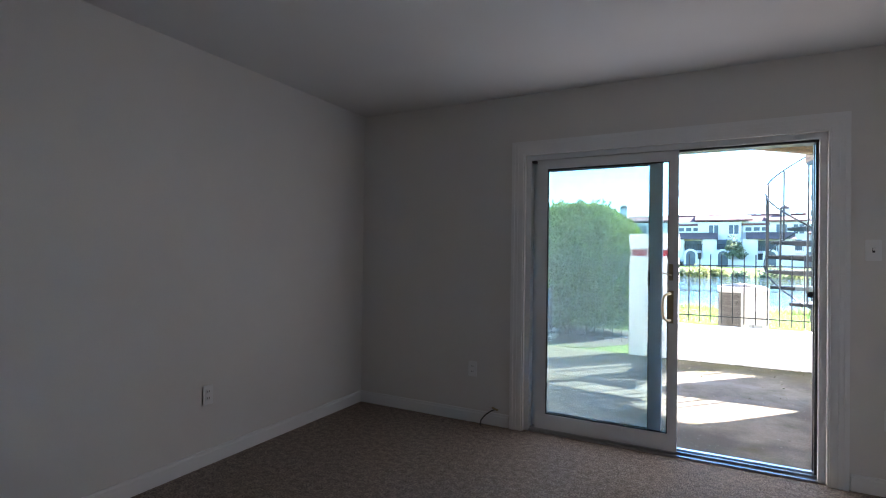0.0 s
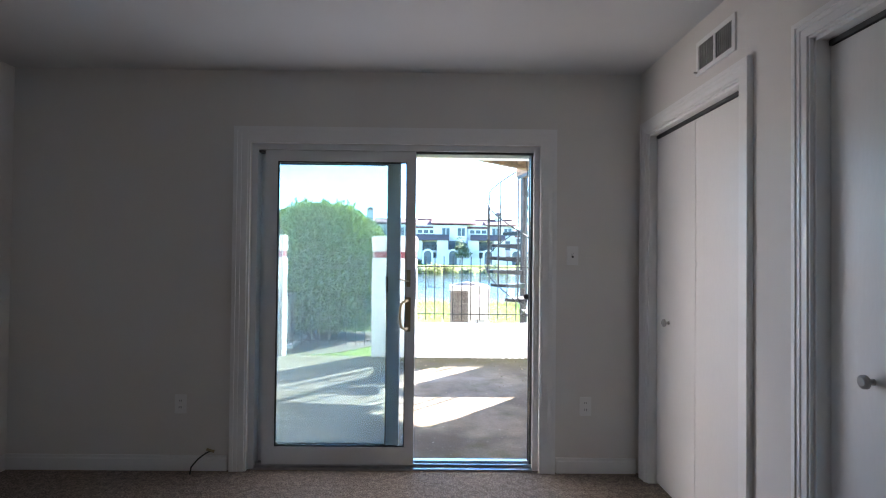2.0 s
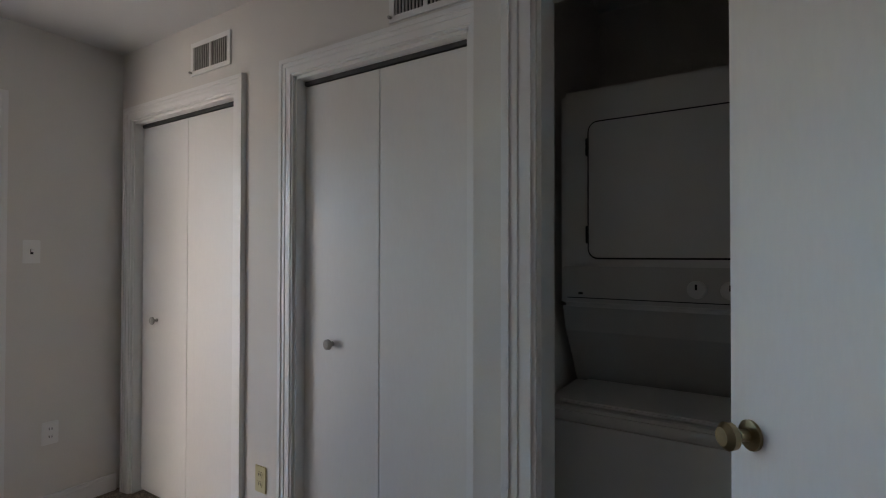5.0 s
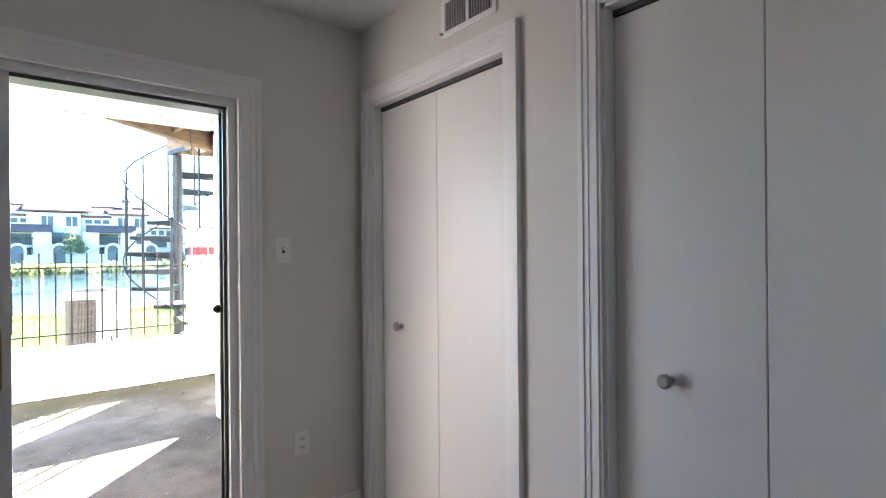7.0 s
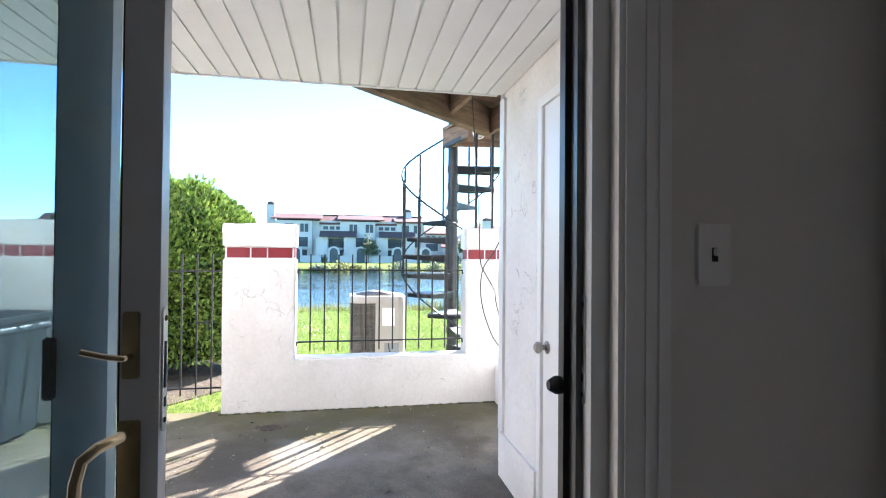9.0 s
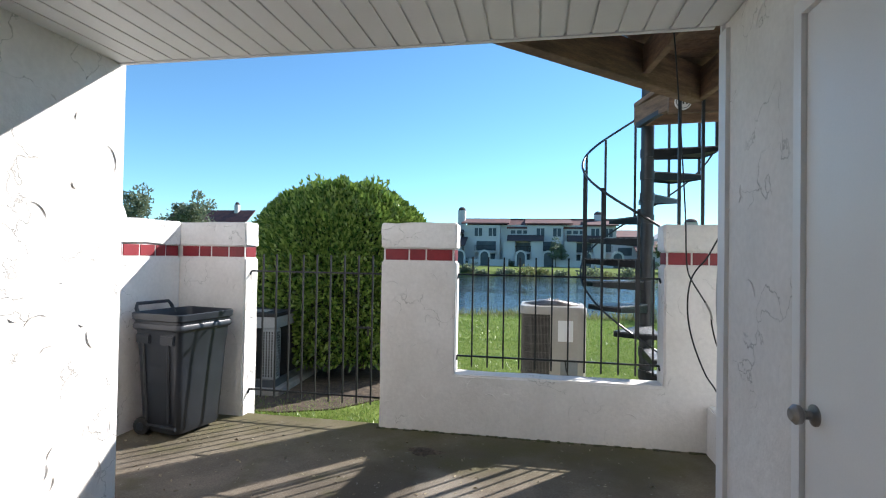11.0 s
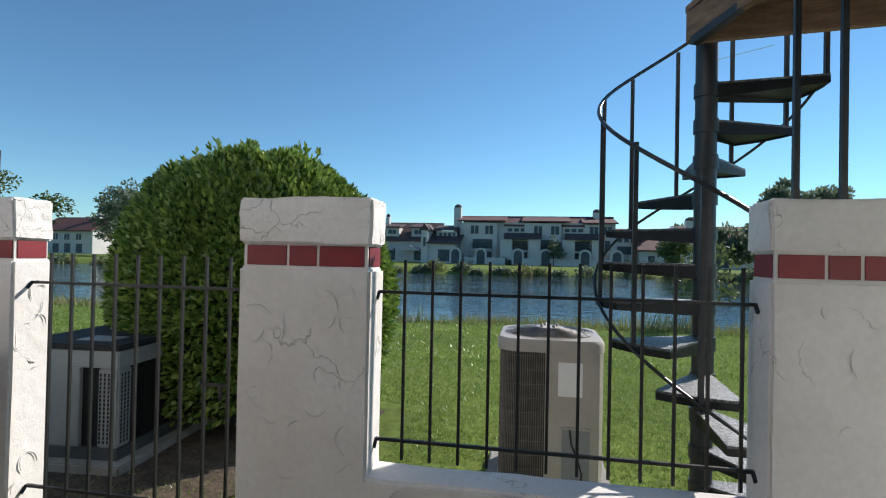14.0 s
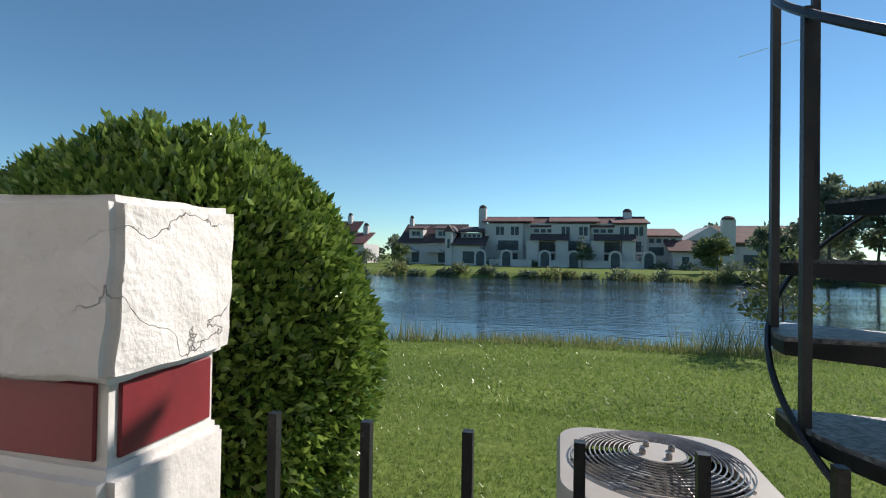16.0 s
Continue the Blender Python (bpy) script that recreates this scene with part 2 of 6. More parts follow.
STEEL = mat("stair steel", (0.011, 0.015, 0.019), (0.022, 0.025, 0.028), scale=10, rough=0.42, bump=0.2, bscale=120, fine=0.15)
TREADTOP = mat("checker plate", (0.03, 0.036, 0.042), (0.2, 0.205, 0.21), scale=55, rough=0.42, metal=0.3, bump=0.9, bscale=110, fine=0.45)
WOOD = mat("weathered deck wood", (0.22, 0.14, 0.09), (0.125, 0.083, 0.058), scale=5, rough=0.85, bump=0.4, bscale=30, fine=0.2, stretch=(1, 1, 6))
GRASSG = mat("lawn soil", (0.17, 0.22, 0.055), (0.11, 0.15, 0.04), scale=0.55, rough=1.0, bump=0.6, bscale=12, fine=0.3, spec=0.05, coords="Object")
BLADE = leaf_mat("grass blade", (0.10, 0.19, 0.03), (0.29, 0.37, 0.10), trans=0.45, rough=0.36)
LEAF = leaf_mat("hedge leaf", (0.05, 0.12, 0.02), (0.29, 0.40, 0.085), trans=0.26, rough=0.2)
TREELEAF = leaf_mat("tree leaf", (0.12, 0.155, 0.10), (0.21, 0.25, 0.15), trans=0.4, rough=0.6)
PALELEAF = leaf_mat("pale tree leaf", (0.07, 0.10, 0.035), (0.17, 0.21, 0.07), trans=0.35, rough=0.6)
REED = leaf_mat("reed", (0.14, 0.17, 0.05), (0.34, 0.33, 0.15), trans=0.3, rough=0.7)
BARK = mat("bark", (0.12, 0.10, 0.08), (0.07, 0.055, 0.045), scale=8, rough=0.95, bump=0.6, bscale=30, fine=0.2)
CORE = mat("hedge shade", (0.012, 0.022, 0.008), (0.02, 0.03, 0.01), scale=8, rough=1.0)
WATER = water_mat()
HOUSE = mat("house stucco", (0.60, 0.585, 0.57), (0.53, 0.515, 0.5), scale=0.4, rough=0.9, fine=0.03, bscale=8)
ROOF = mat("clay roof tile", (0.16, 0.06, 0.05), (0.10, 0.042, 0.04), scale=0.9, rough=0.8, bump=0.8, bscale=6, fine=0.2, vary=0.15)
DARKROOF = mat("dark roof", (0.11, 0.065, 0.06), (0.075, 0.05, 0.048), scale=0.9, rough=0.8, bump=0.8, bscale=6, fine=0.2)
WINDARK = mat("window glass dark", (0.055, 0.075, 0.09), (0.085, 0.105, 0.12), scale=1.2, rough=0.4, spec=0.25)
ACBEIGE = mat("beige enamel", (0.46, 0.42, 0.37), (0.40, 0.365, 0.32), scale=4, rough=0.45, fine=0.03, bscale=40)
ACGREY = mat("grey enamel", (0.27, 0.28, 0.29), (0.22, 0.23, 0.24), scale=4, rough=0.45, fine=0.04, bscale=40)
COIL = mat("condenser coil", (0.085, 0.075, 0.066), (0.05, 0.045, 0.04), scale=20, rough=0.6, metal=0.3, fine=0.2, bscale=150)
# near-black: cavity shade put into the colour; also the grey unit's lid and fins
BLACKIN = mat("dark cavity", (0.012, 0.012, 0.013), (0.018, 0.018, 0.018), scale=5, rough=0.8)
GUARD = mat("guard wire", (0.2, 0.18, 0.16), (0.15, 0.135, 0.12), scale=20, rough=0.5)
ACDARK = mat("dark grey enamel", (0.07, 0.073, 0.078), (0.05, 0.053, 0.056), scale=4, rough=0.5, fine=0.05, bscale=40)
WIRE = mat("grille wire", (0.33, 0.31, 0.29), (0.22, 0.2, 0.19), scale=20, rough=0.35, metal=0.7)
BINP = mat("bin plastic", (0.02, 0.024, 0.031), (0.028, 0.033, 0.041), scale=3, rough=0.36, bump=0.08, bscale=200, fine=0.05)
RUBBER = mat("rubber", (0.018, 0.018, 0.019), (0.026, 0.026, 0.026), scale=9, rough=0.75)
BRASS = mat("brass", (0.44, 0.36, 0.22), (0.32, 0.27, 0.17), scale=14, rough=0.32, metal=1.0)
PLATE = mat("white plastic plate", (0.83, 0.82, 0.805), (0.80, 0.79, 0.775), scale=9, rough=0.35)
IVORY = mat("ivory plastic plate", (0.60, 0.52, 0.30), (0.55, 0.47, 0.27), scale=9, rough=0.4)
GRILL = mat("grey vent", (0.40, 0.385, 0.37), (0.30, 0.29, 0.28), scale=9, rough=0.5)
APPL = mat("appliance enamel", (0.66, 0.66, 0.65), (0.62, 0.62, 0.61), scale=3, rough=0.3)
APPL2 = mat("appliance panel", (0.50, 0.50, 0.49), (0.46, 0.46, 0.45), scale=3, rough=0.35)
ALU = mat("aluminium", (0.55, 0.56, 0.57), (0.45, 0.46, 0.47), scale=12, rough=0.35, metal=1.0)
ALUDARK = mat("bronze track", (0.06, 0.06, 0.065), (0.09, 0.09, 0.09), scale=12, rough=0.4, metal=0.5)
CABLE = mat("black cable", (0.015, 0.015, 0.016), (0.02, 0.02, 0.02), scale=9, rough=0.5)
SHEATH = mat("pipe wrap", (0.62, 0.6, 0.57), (0.5, 0.48, 0.45), scale=9, rough=0.6, bump=0.3, bscale=40)
PAD = mat("pad concrete", (0.32, 0.31, 0.29), (0.24, 0.23, 0.21), scale=5, rough=0.9, bump=0.3, fine=0.1)
MULCH = mat("mulch", (0.10, 0.075, 0.05), (0.05, 0.036, 0.025), scale=12, rough=1.0, bump=1.0, bscale=40, fine=0.4)
GLASS = glass_mat((0.80, 0.87, 0.88))


# ---- building helpers ----
def box(bm, x0, x1, y0, y1, z0, z1):
    v = [bm.verts.new((x, y, z)) for z in (z0, z1) for x, y in ((x0, y0), (x1, y0), (x1, y1), (x0, y1))]
    for f in ((3, 2, 1, 0), (4, 5, 6, 7), (0, 1, 5, 4), (1, 2, 6, 5), (2, 3, 7, 6), (3, 0, 4, 7)):
        bm.faces.new([v[i] for i in f])
    return v


def boxes(*rows, bevel=0.0, seg=2):
    bm = bmesh.new()
    for r in rows:
        box(bm, *r)
    if bevel:
        bmesh.ops.bevel(bm, geom=bm.edges[:], offset=bevel, segments=seg, affect="EDGES", clamp_overlap=True)
    return bm


def prism(pts, z0, z1, bevel=0.0):
    bm = bmesh.new()
    lo = [bm.verts.new((x, y, z0)) for x, y in pts]
    hi = [bm.verts.new((x, y, z1)) for x, y in pts]
    bm.faces.new(lo[::-1]), bm.faces.new(hi)
    for i in range(len(pts)):
        j = (i + 1) % len(pts)
        bm.faces.new((lo[i], lo[j], hi[j], hi[i]))
    bmesh.ops.recalc_face_normals(bm, faces=bm.faces[:])
    if bevel:
        bmesh.ops.bevel(bm, geom=bm.edges[:], offset=bevel, segments=2, affect="EDGES", clamp_overlap=True)
    return bm


def tube(points, r, n=8, bm=None, square=False):
    """A tube along a polyline."""
    bm = bm or bmesh.new()
    pts = [Vector(p) for p in points]
    rings, up = [], None
    for i, p in enumerate(pts):
        d = (pts[min(i + 1, len(pts) - 1)] - pts[max(i - 1, 0)]).normalized()
        if up is None or abs(d.dot(up)) > 0.98:
            up = Vector((0, 0, 1)) if abs(d.z) < 0.9 else Vector((1, 0, 0))
        s = d.cross(up).normalized()
        u = s.cross(d).normalized()
        up = u
        k = 4 if square else n
        off = math.pi / 4 if square else 0
        rr = r * 1.414 if square else r
        rings.append([bm.verts.new(p + rr * (math.cos(off + a * math.tau / k) * s + math.sin(off + a * math.tau / k) * u)) for a in range(k)])
    for a, b in zip(rings, rings[1:]):
        for i in range(len(a)):
            j = (i + 1) % len(a)
            bm.faces.new((a[i], a[j], b[j], b[i]))
    bm.faces.new(rings[0][::-1]), bm.faces.new(rings[-1])
    return bm


def disc_stack(profile, centre, n=24, axis="z", bm=None):
    """A turned shape: rows of (radius, height) about an axis."""
    bm = bm or bmesh.new()
    c = Vector(centre)
    rings = []
    for r, h in profile:
        ring = []
        for i in range(n):
            a = i * math.tau / n
            p = Vector((r * math.cos(a), r * math.sin(a), h))
            if axis == "x":
                p = Vector((h, p.x, p.y))
            elif axis == "y":
                p = Vector((p.x, h, p.y))
            ring.append(bm.verts.new(c + p))
        rings.append(ring)
    for a, b in zip(rings, rings[1:]):
        for i in range(n):
            j = (i + 1) % n
            bm.faces.new((a[i], a[j], b[j], b[i]))
    bm.faces.new(rings[0][::-1]), bm.faces.new(rings[-1])
    bmesh.ops.recalc_face_normals(bm, faces=bm.faces[:])
    return bm


def smooth(me, angle=35):
    me.polygons.foreach_set("use_smooth", [True] * len(me.polygons))
    me.set_sharp_from_angle(angle=radians(angle))


def solid(name, bm, material, round_shade=False):
    me = bpy.data.meshes.new(name)
    bm.to_mesh(me)
    bm.free()
    me.materials.append(material)
    if round_shade:
        smooth(me)
    return new(name, me)


def thing(name, base, label, category, group=""):
    e = new(name)
    e.empty_display_size = 0.1
    e.location = base
    return tagged(e, label, category, group)


def part(name, bm, material, parent, label="", round_shade=False):
    ob = solid(name, bm, material, round_shade)
    ob.parent = parent
    if parent.type == "EMPTY":
        ob.matrix_parent_inverse = Matrix.Translation(parent.location).inverted()
    return tagged(ob, label)


def structure(name, bm, material, label="", round_shade=False):
    return tagged(solid(name, bm, material, round_shade), label, kind="structure")


def soup(name, verts, faces_n, material):
    """A mesh from an array of loose polygons with faces_n corners each."""
    me = bpy.data.meshes.new(name)
    v = np.asarray(verts, dtype=np.float32).reshape(-1, 3)
    nf = len(v) // faces_n
    me.vertices.add(len(v))
    me.vertices.foreach_set("co", v.ravel())
    me.loops.add(len(v))
    me.loops.foreach_set("vertex_index", np.arange(len(v), dtype=np.int32))
    me.polygons.add(nf)
    me.polygons.foreach_set("loop_start", np.arange(0, len(v), faces_n, dtype=np.int32))
    me.update(calc_edges=True)
    me.materials.append(material)
    return me


def leaf_cloud(name, pos, nrm, length, width, material, rng, tilt=0.7):
    """Diamond leaves at pos, leaning out along nrm with a random turn."""
    k = len(pos)
    d = nrm + rng.normal(0, tilt, (k, 3))
    d /= np.linalg.norm(d, axis=1)[:, None]
    s = np.cross(d, rng.normal(0, 1, (k, 3)))
    s /= np.linalg.norm(s, axis=1)[:, None]
    up = np.cross(s, d)
    ln = (length * rng.uniform(0.65, 1.3, k))[:, None]
    wd = (width * rng.uniform(0.7, 1.25, k))[:, None]
    quad = np.stack([pos, pos + d * ln * 0.5 + s * wd * 0.5 - up * wd * 0.12, pos + d * ln, pos + d * ln * 0.5 - s * wd * 0.5 - up * wd * 0.12], 1)
    return soup(name, quad, 4, material)


# ---- the room ----
ZP = -0.077                      # patio slab
XL, XR, YN, YS, H = -1.648, 2.19, 4.315, -2.2, 2.44
OX0, OX1, OZ = -0.2, 1.575, 1.995   # slider opening
YE = 4.47                        # outer face of the door wall

structure("floor", boxes((XL - 0.1, XR + 1.05, YS - 0.1, YN + 0.03, -0.2, 0.0)), CARPET, "brown-grey cut-pile carpet")
structure("ceiling", boxes((XL - 0.1, XR + 1.05, YS - 0.1, YE, H, H + 0.12)), CEIL, "flat painted ceiling")
structure("wall_west", boxes((XL - 0.15, XL, YS - 0.1, YE, -0.2, H)), PAINT, "plain off-white painted wall")
structure("wall_hall_end", boxes((XL, XR + 1.05, YS - 0.1, YS, -0.2, H)), PAINT, "plain off-white painted wall")
structure("wall_south", boxes((XL, 0.50, 0.64, 0.76, 0.0, H), (1.43, XR, 0.64, 0.76, 0.0, H), (0.50, 1.43, 0.64, 0.76, 2.05, H)), PAINT, "off-white wall with the entry doorway")
structure("wall_north", boxes((XL, OX0, YN, YE, -0.2, H), (OX1, XR + 1.05, YN, YE, -0.2, H), (OX0, OX1, YN, YE, OZ, H), (OX0, OX1, YN + 0.035, YE, -0.2, -0.005)), PAINT, "off-white wall round the sliding door")
C1, C2, CW = (3.28, 4.19), (2.055, 2.885), (0.98, 1.773)     # closet openings
CT = 2.045
XJ, YJ = 2.06, 1.972             # the laundry wall stands proud of the other closets
rows = [(XR, XR + 0.1, a, b, -0.2, H) for a, b in ((YJ, C2[0]), (C2[1], C1[0]), (C1[1], YN))]
rows += [(XR, XR + 0.1, a, b, CT, H) for a, b in (C1, C2)]
structure("wall_east", boxes(*rows), PAINT, "off-white wall with two closets")
XK = XJ + 0.1
structure("wall_laundry", boxes((XJ, XK, YS, CW[0], -0.2, H), (XJ, XK, CW[1], YJ - 0.002, -0.2, H), (XJ, XK, CW[0], CW[1], CT, H)), PAINT, "off-white wall standing proud round the laundry closet")
structure("closet_back", boxes((XR + 0.95, XR + 1.05, YS, YN, -0.2, H)), PAINT, "plain painted wall behind the closets")
structure("closet_partition_1", boxes((XK, XR + 0.95, 1.90, YJ - 0.003, 0.0, H)), PAINT, "plain painted closet side wall")
structure("closet_partition_2", boxes((XR + 0.1, XR + 0.95, 3.03, 3.1, 0.0, H)), PAINT, "plain painted closet side wall")
structure("closet_partition_3", boxes((XK, XR + 0.95, 0.86, 0.93, 0.0, H)), PAINT, "plain painted closet side wall")


def baseboard(name, x0, x1, y0, y1):
    b = boxes((x0, x1, y0, y1, 0.0, 0.075), bevel=0.003)
    thin = 0.006
    if x1 - x0 > y1 - y0:
        box(b, x0, x1, y0 + thin, y1, 0.075, 0.092)
    else:
        mid = (x0 + thin if x0 > 0 else x0, x1 if x0 > 0 else x1 - thin)
        box(b, *mid, y0, y1, 0.075, 0.092)
    return structure(name, b, TRIM, "white painted wooden baseboard")


baseboard("baseboard", XL, XL + 0.015, 0.78, YN - 0.016)
baseboard("baseboard", XL, -0.31, YN - 0.015, YN)
baseboard("baseboard", 1.68, XR - 0.022, YN - 0.015, YN)
baseboard("baseboard", XR - 0.015, XR, 2.965, 3.195)
baseboard("baseboard", XJ - 0.015, XJ, 0.78, CW[0] - 0.11)


def casing(name, axis, plane, a0, a1, top, w, side, label, z0=0.0):
    """Three moulded boards round an opening, stepped in thickness. side: the way they stand proud."""
    bm = bmesh.new()
    for f0, f1, t in ((0.0, 1.0, 0.012), (0.12, 0.985, 0.017), (0.5, 0.9, 0.020), (0.74, 0.97, 0.024)):
        p0, p1 = sorted((plane, plane + side * t))
        o0, o1 = w * f0, w * f1
        for lo, hi in ((a0 - o1, a0 - o0), (a1 + o0, a1 + o1)):
            if axis == "x":
                box(bm, lo, hi, p0, p1, z0, top + o1)
            else:
                box(bm, p0, p1, lo, hi, z0, top + o1)
        if axis == "x":
            box(bm, a0 - o0, a1 + o0, p0, p1, top + o0, top + o1)
        else:
            box(bm, p0, p1, a0 - o0, a1 + o0, top + o0, top + o1)
    return structure(name, bm, TRIM, label)


casing("trim", "x", YN, OX0, OX1, OZ, 0.1, -1, "white moulded casing of the sliding door")
casing("trim", "y", XR, C1[0], C1[1], CT, 0.075, -1, "white moulded closet door casing")
casing("trim", "y", XR, C2[0], C2[1], CT, 0.075, -1, "white moulded closet door casing")
casing("trim", "y", XJ, CW[0], CW[1], CT, 0.1, -1, "white moulded laundry closet casing")
for xw, (lo, hi) in ((XR, C1), (XR, C2), (XJ, CW)):
    structure("trim", boxes((xw, xw + 0.1, lo, lo + 0.012, 0, CT), (xw, xw + 0.1, hi - 0.012, hi, 0, CT), (xw, xw + 0.1, lo, hi, CT - 0.012, CT)), TRIM, "white door jamb lining")


def knob(parent, x, y, z, material, d=(-1, 0, 0), r=0.021):
    ax = "x" if abs(d[0]) > 0.5 else "y"
    s = d[0] if ax == "x" else d[1]
    prof = [(0.010, 0), (0.010, s * 0.004), (0.006, s * 0.008), (0.007, s * 0.016), (r, s * 0.024), (r, s * 0.032), (r * 0.6, s * 0.038)]
    return part("knob", disc_stack(prof, (x, y, z), 16, ax), material, parent, "small round pull knob", True)


def bifold(y0, y1, knob_y, label):
    t = thing("bifold_door", (XR + 0.06, (y0 + y1) / 2, 0.0), label, "closet door", "closet doors")
    mid = (y0 + y1) / 2
    for a, b in ((y0 + 0.014, mid - 0.001), (mid + 0.001, y1 - 0.014)):
        p = part("leaf", boxes((XR + 0.045, XR + 0.075, a, b, 0.012, CT - 0.034), bevel=0.002), DOORP, t)
        if a < knob_y < b:
            knob(p, XR + 0.045, knob_y, 0.955, GRILL)
    part("track", boxes((XR + 0.04, XR + 0.08, y0 + 0.014, y1 - 0.014, CT - 0.03, CT - 0.013)), ALUDARK, t, "dark metal top track")
    return t


bifold(*C1, 4.02, "white flush bifold closet door with a white knob, shut")
bifold(*C2, 2.71, "white flush bifold closet door with a white knob, shut")

# entry door swung wide open into the room
structure("trim", boxes((0.50, 0.515, 0.635, 0.765, 0, 2.05), (1.415, 1.43, 0.635, 0.765, 0, 2.05), (0.515, 1.415, 0.635, 0.765, 2.035, 2.05)), TRIM, "white entry door jamb")
ld = thing("entry_door", (1.405, 0.80, 0), "white flush entry door swung wide open, brass knob", "door")
lp = part("leaf", boxes((-0.017, 0.017, 0, 0.785, 0.012, 2.0), bevel=0.002), DOORP, ld)
lp.matrix_parent_inverse = Matrix()
for s_ in (-1, 1):
    prof = [(0.030, 0), (0.030, 0.006), (0.012, 0.01), (0.012, 0.03), (0.026, 0.042), (0.028, 0.055), (0.018, 0.066)]
    part("knob", disc_stack([(q, s_ * (h + 0.017)) for q, h in prof], (0, 0.725, 0.955), 20, "x"), BRASS, lp, "polished brass door knob", True)
ld.rotation_euler = (0, 0, radians(-50))

# stacked washer and dryer
wd = thing("stacked_washer_dryer", (2.6, 1.5, 0), "white stacked washer and dryer in the dark laundry closet", "washer dryer")
WY0, WY1 = 1.18, 1.865
part("washer_body", boxes((2.325, 3.02, WY0, WY1 + 0.008, 0.03, 0.80), bevel=0.012), APPL, wd)
part("washer_top", boxes((2.318, 3.03, WY0 - 0.003, WY1 + 0.011, 0.80, 0.835), bevel=0.01), APPL, wd)
part("washer_lid", boxes((2.35, 2.66, WY0 + 0.06, WY1 - 0.05, 0.837, 0.85), bevel=0.005), APPL, wd)
bm = bmesh.new()
for y in (WY0, WY1):
    for x, z in ((2.69, 0.835), (3.02, 0.835), (3.02, 1.13), (2.53, 1.13), (2.56, 1.04), (2.63, 0.94)):
        bm.verts.new((x, y, z))
bm.verts.ensure_lookup_table()
q = bm.verts
bm.faces.new([q[i] for i in range(6)]), bm.faces.new([q[i] for i in range(11, 5, -1)])
for i in range(6):
    j = (i + 1) % 6
    bm.faces.new((q[i], q[i + 6], q[j + 6], q[j]))
bmesh.ops.recalc_face_normals(bm, faces=bm.faces[:])
part("riser_panel", bm, APPL2, wd, "sloping grey panel between washer and dryer")
part("dryer_body", boxes((2.50, 3.02, WY0, WY1, 1.13, 1.885), bevel=0.016, seg=3), APPL, wd)
part("control_panel", boxes((2.488, 2.502, WY0 + 0.012, WY1 - 0.014, 1.15, 1.272), bevel=0.004), APPL2, wd)


def round_panel(x0, x1, y0, y1, z0, z1, r):
    """An upright panel facing -x with rounded corners."""
    bm = bmesh.new()
    ring = []
    for cy, cz, a0 in ((y1 - r, z1 - r, 0), (y0 + r, z1 - r, 90), (y0 + r, z0 + r, 180), (y1 - r, z0 + r, 270)):
        ring += [(cy + r * math.cos(radians(a0 + 18 * i)), cz + r * math.sin(radians(a0 + 18 * i))) for i in range(6)]
    f, b = [bm.verts.new((x0, *p)) for p in ring], [bm.verts.new((x1, *p)) for p in ring]
    bm.faces.new(f), bm.faces.new(b[::-1])
    for i in range(len(ring)):
        j = (i + 1) % len(ring)
        bm.faces.new((f[i], b[i], b[j], f[j]))
    bmesh.ops.recalc_face_normals(bm, faces=bm.faces[:])
    return bm


dd = part("dryer_door", round_panel(2.490, 2.499, WY0 + 0.06, WY1 - 0.105, 1.302, 1.762, 0.03), APPL, wd)
part("door_gasket", round_panel(2.4955, 2.4985, WY0 + 0.054, WY1 - 0.099, 1.296, 1.768, 0.036), RUBBER, dd, "thin dark seam round the dryer door")
for z in (1.38, 1.68):
    part("hinge", boxes((2.487, 2.496, WY1 - 0.104, WY1 - 0.094, z - 0.03, z + 0.03), bevel=0.002), RUBBER, dd)
for y in (1.25, 1.34, 1.43):
    dial = part("dial", disc_stack([(0.028, 0), (0.025, -0.02), (0.012, -0.024)], (2.488, y, 1.205), 18, "x"), APPL, wd, "", True)
    part("pointer", boxes((2.461, 2.464, y - 0.003, y + 0.003, 1.205, 1.222)), RUBBER, dial)
part("badge", boxes((2.4855, 2.489, WY1 - 0.085, WY1 - 0.07, 1.176, 1.184)), RUBBER, wd, "small dark maker's badge")
part("panel_groove", boxes((2.4868, 2.489, WY0 + 0.03, WY1 - 0.03, 1.163, 1.166)), RUBBER, wd, "thin dark line under the controls")


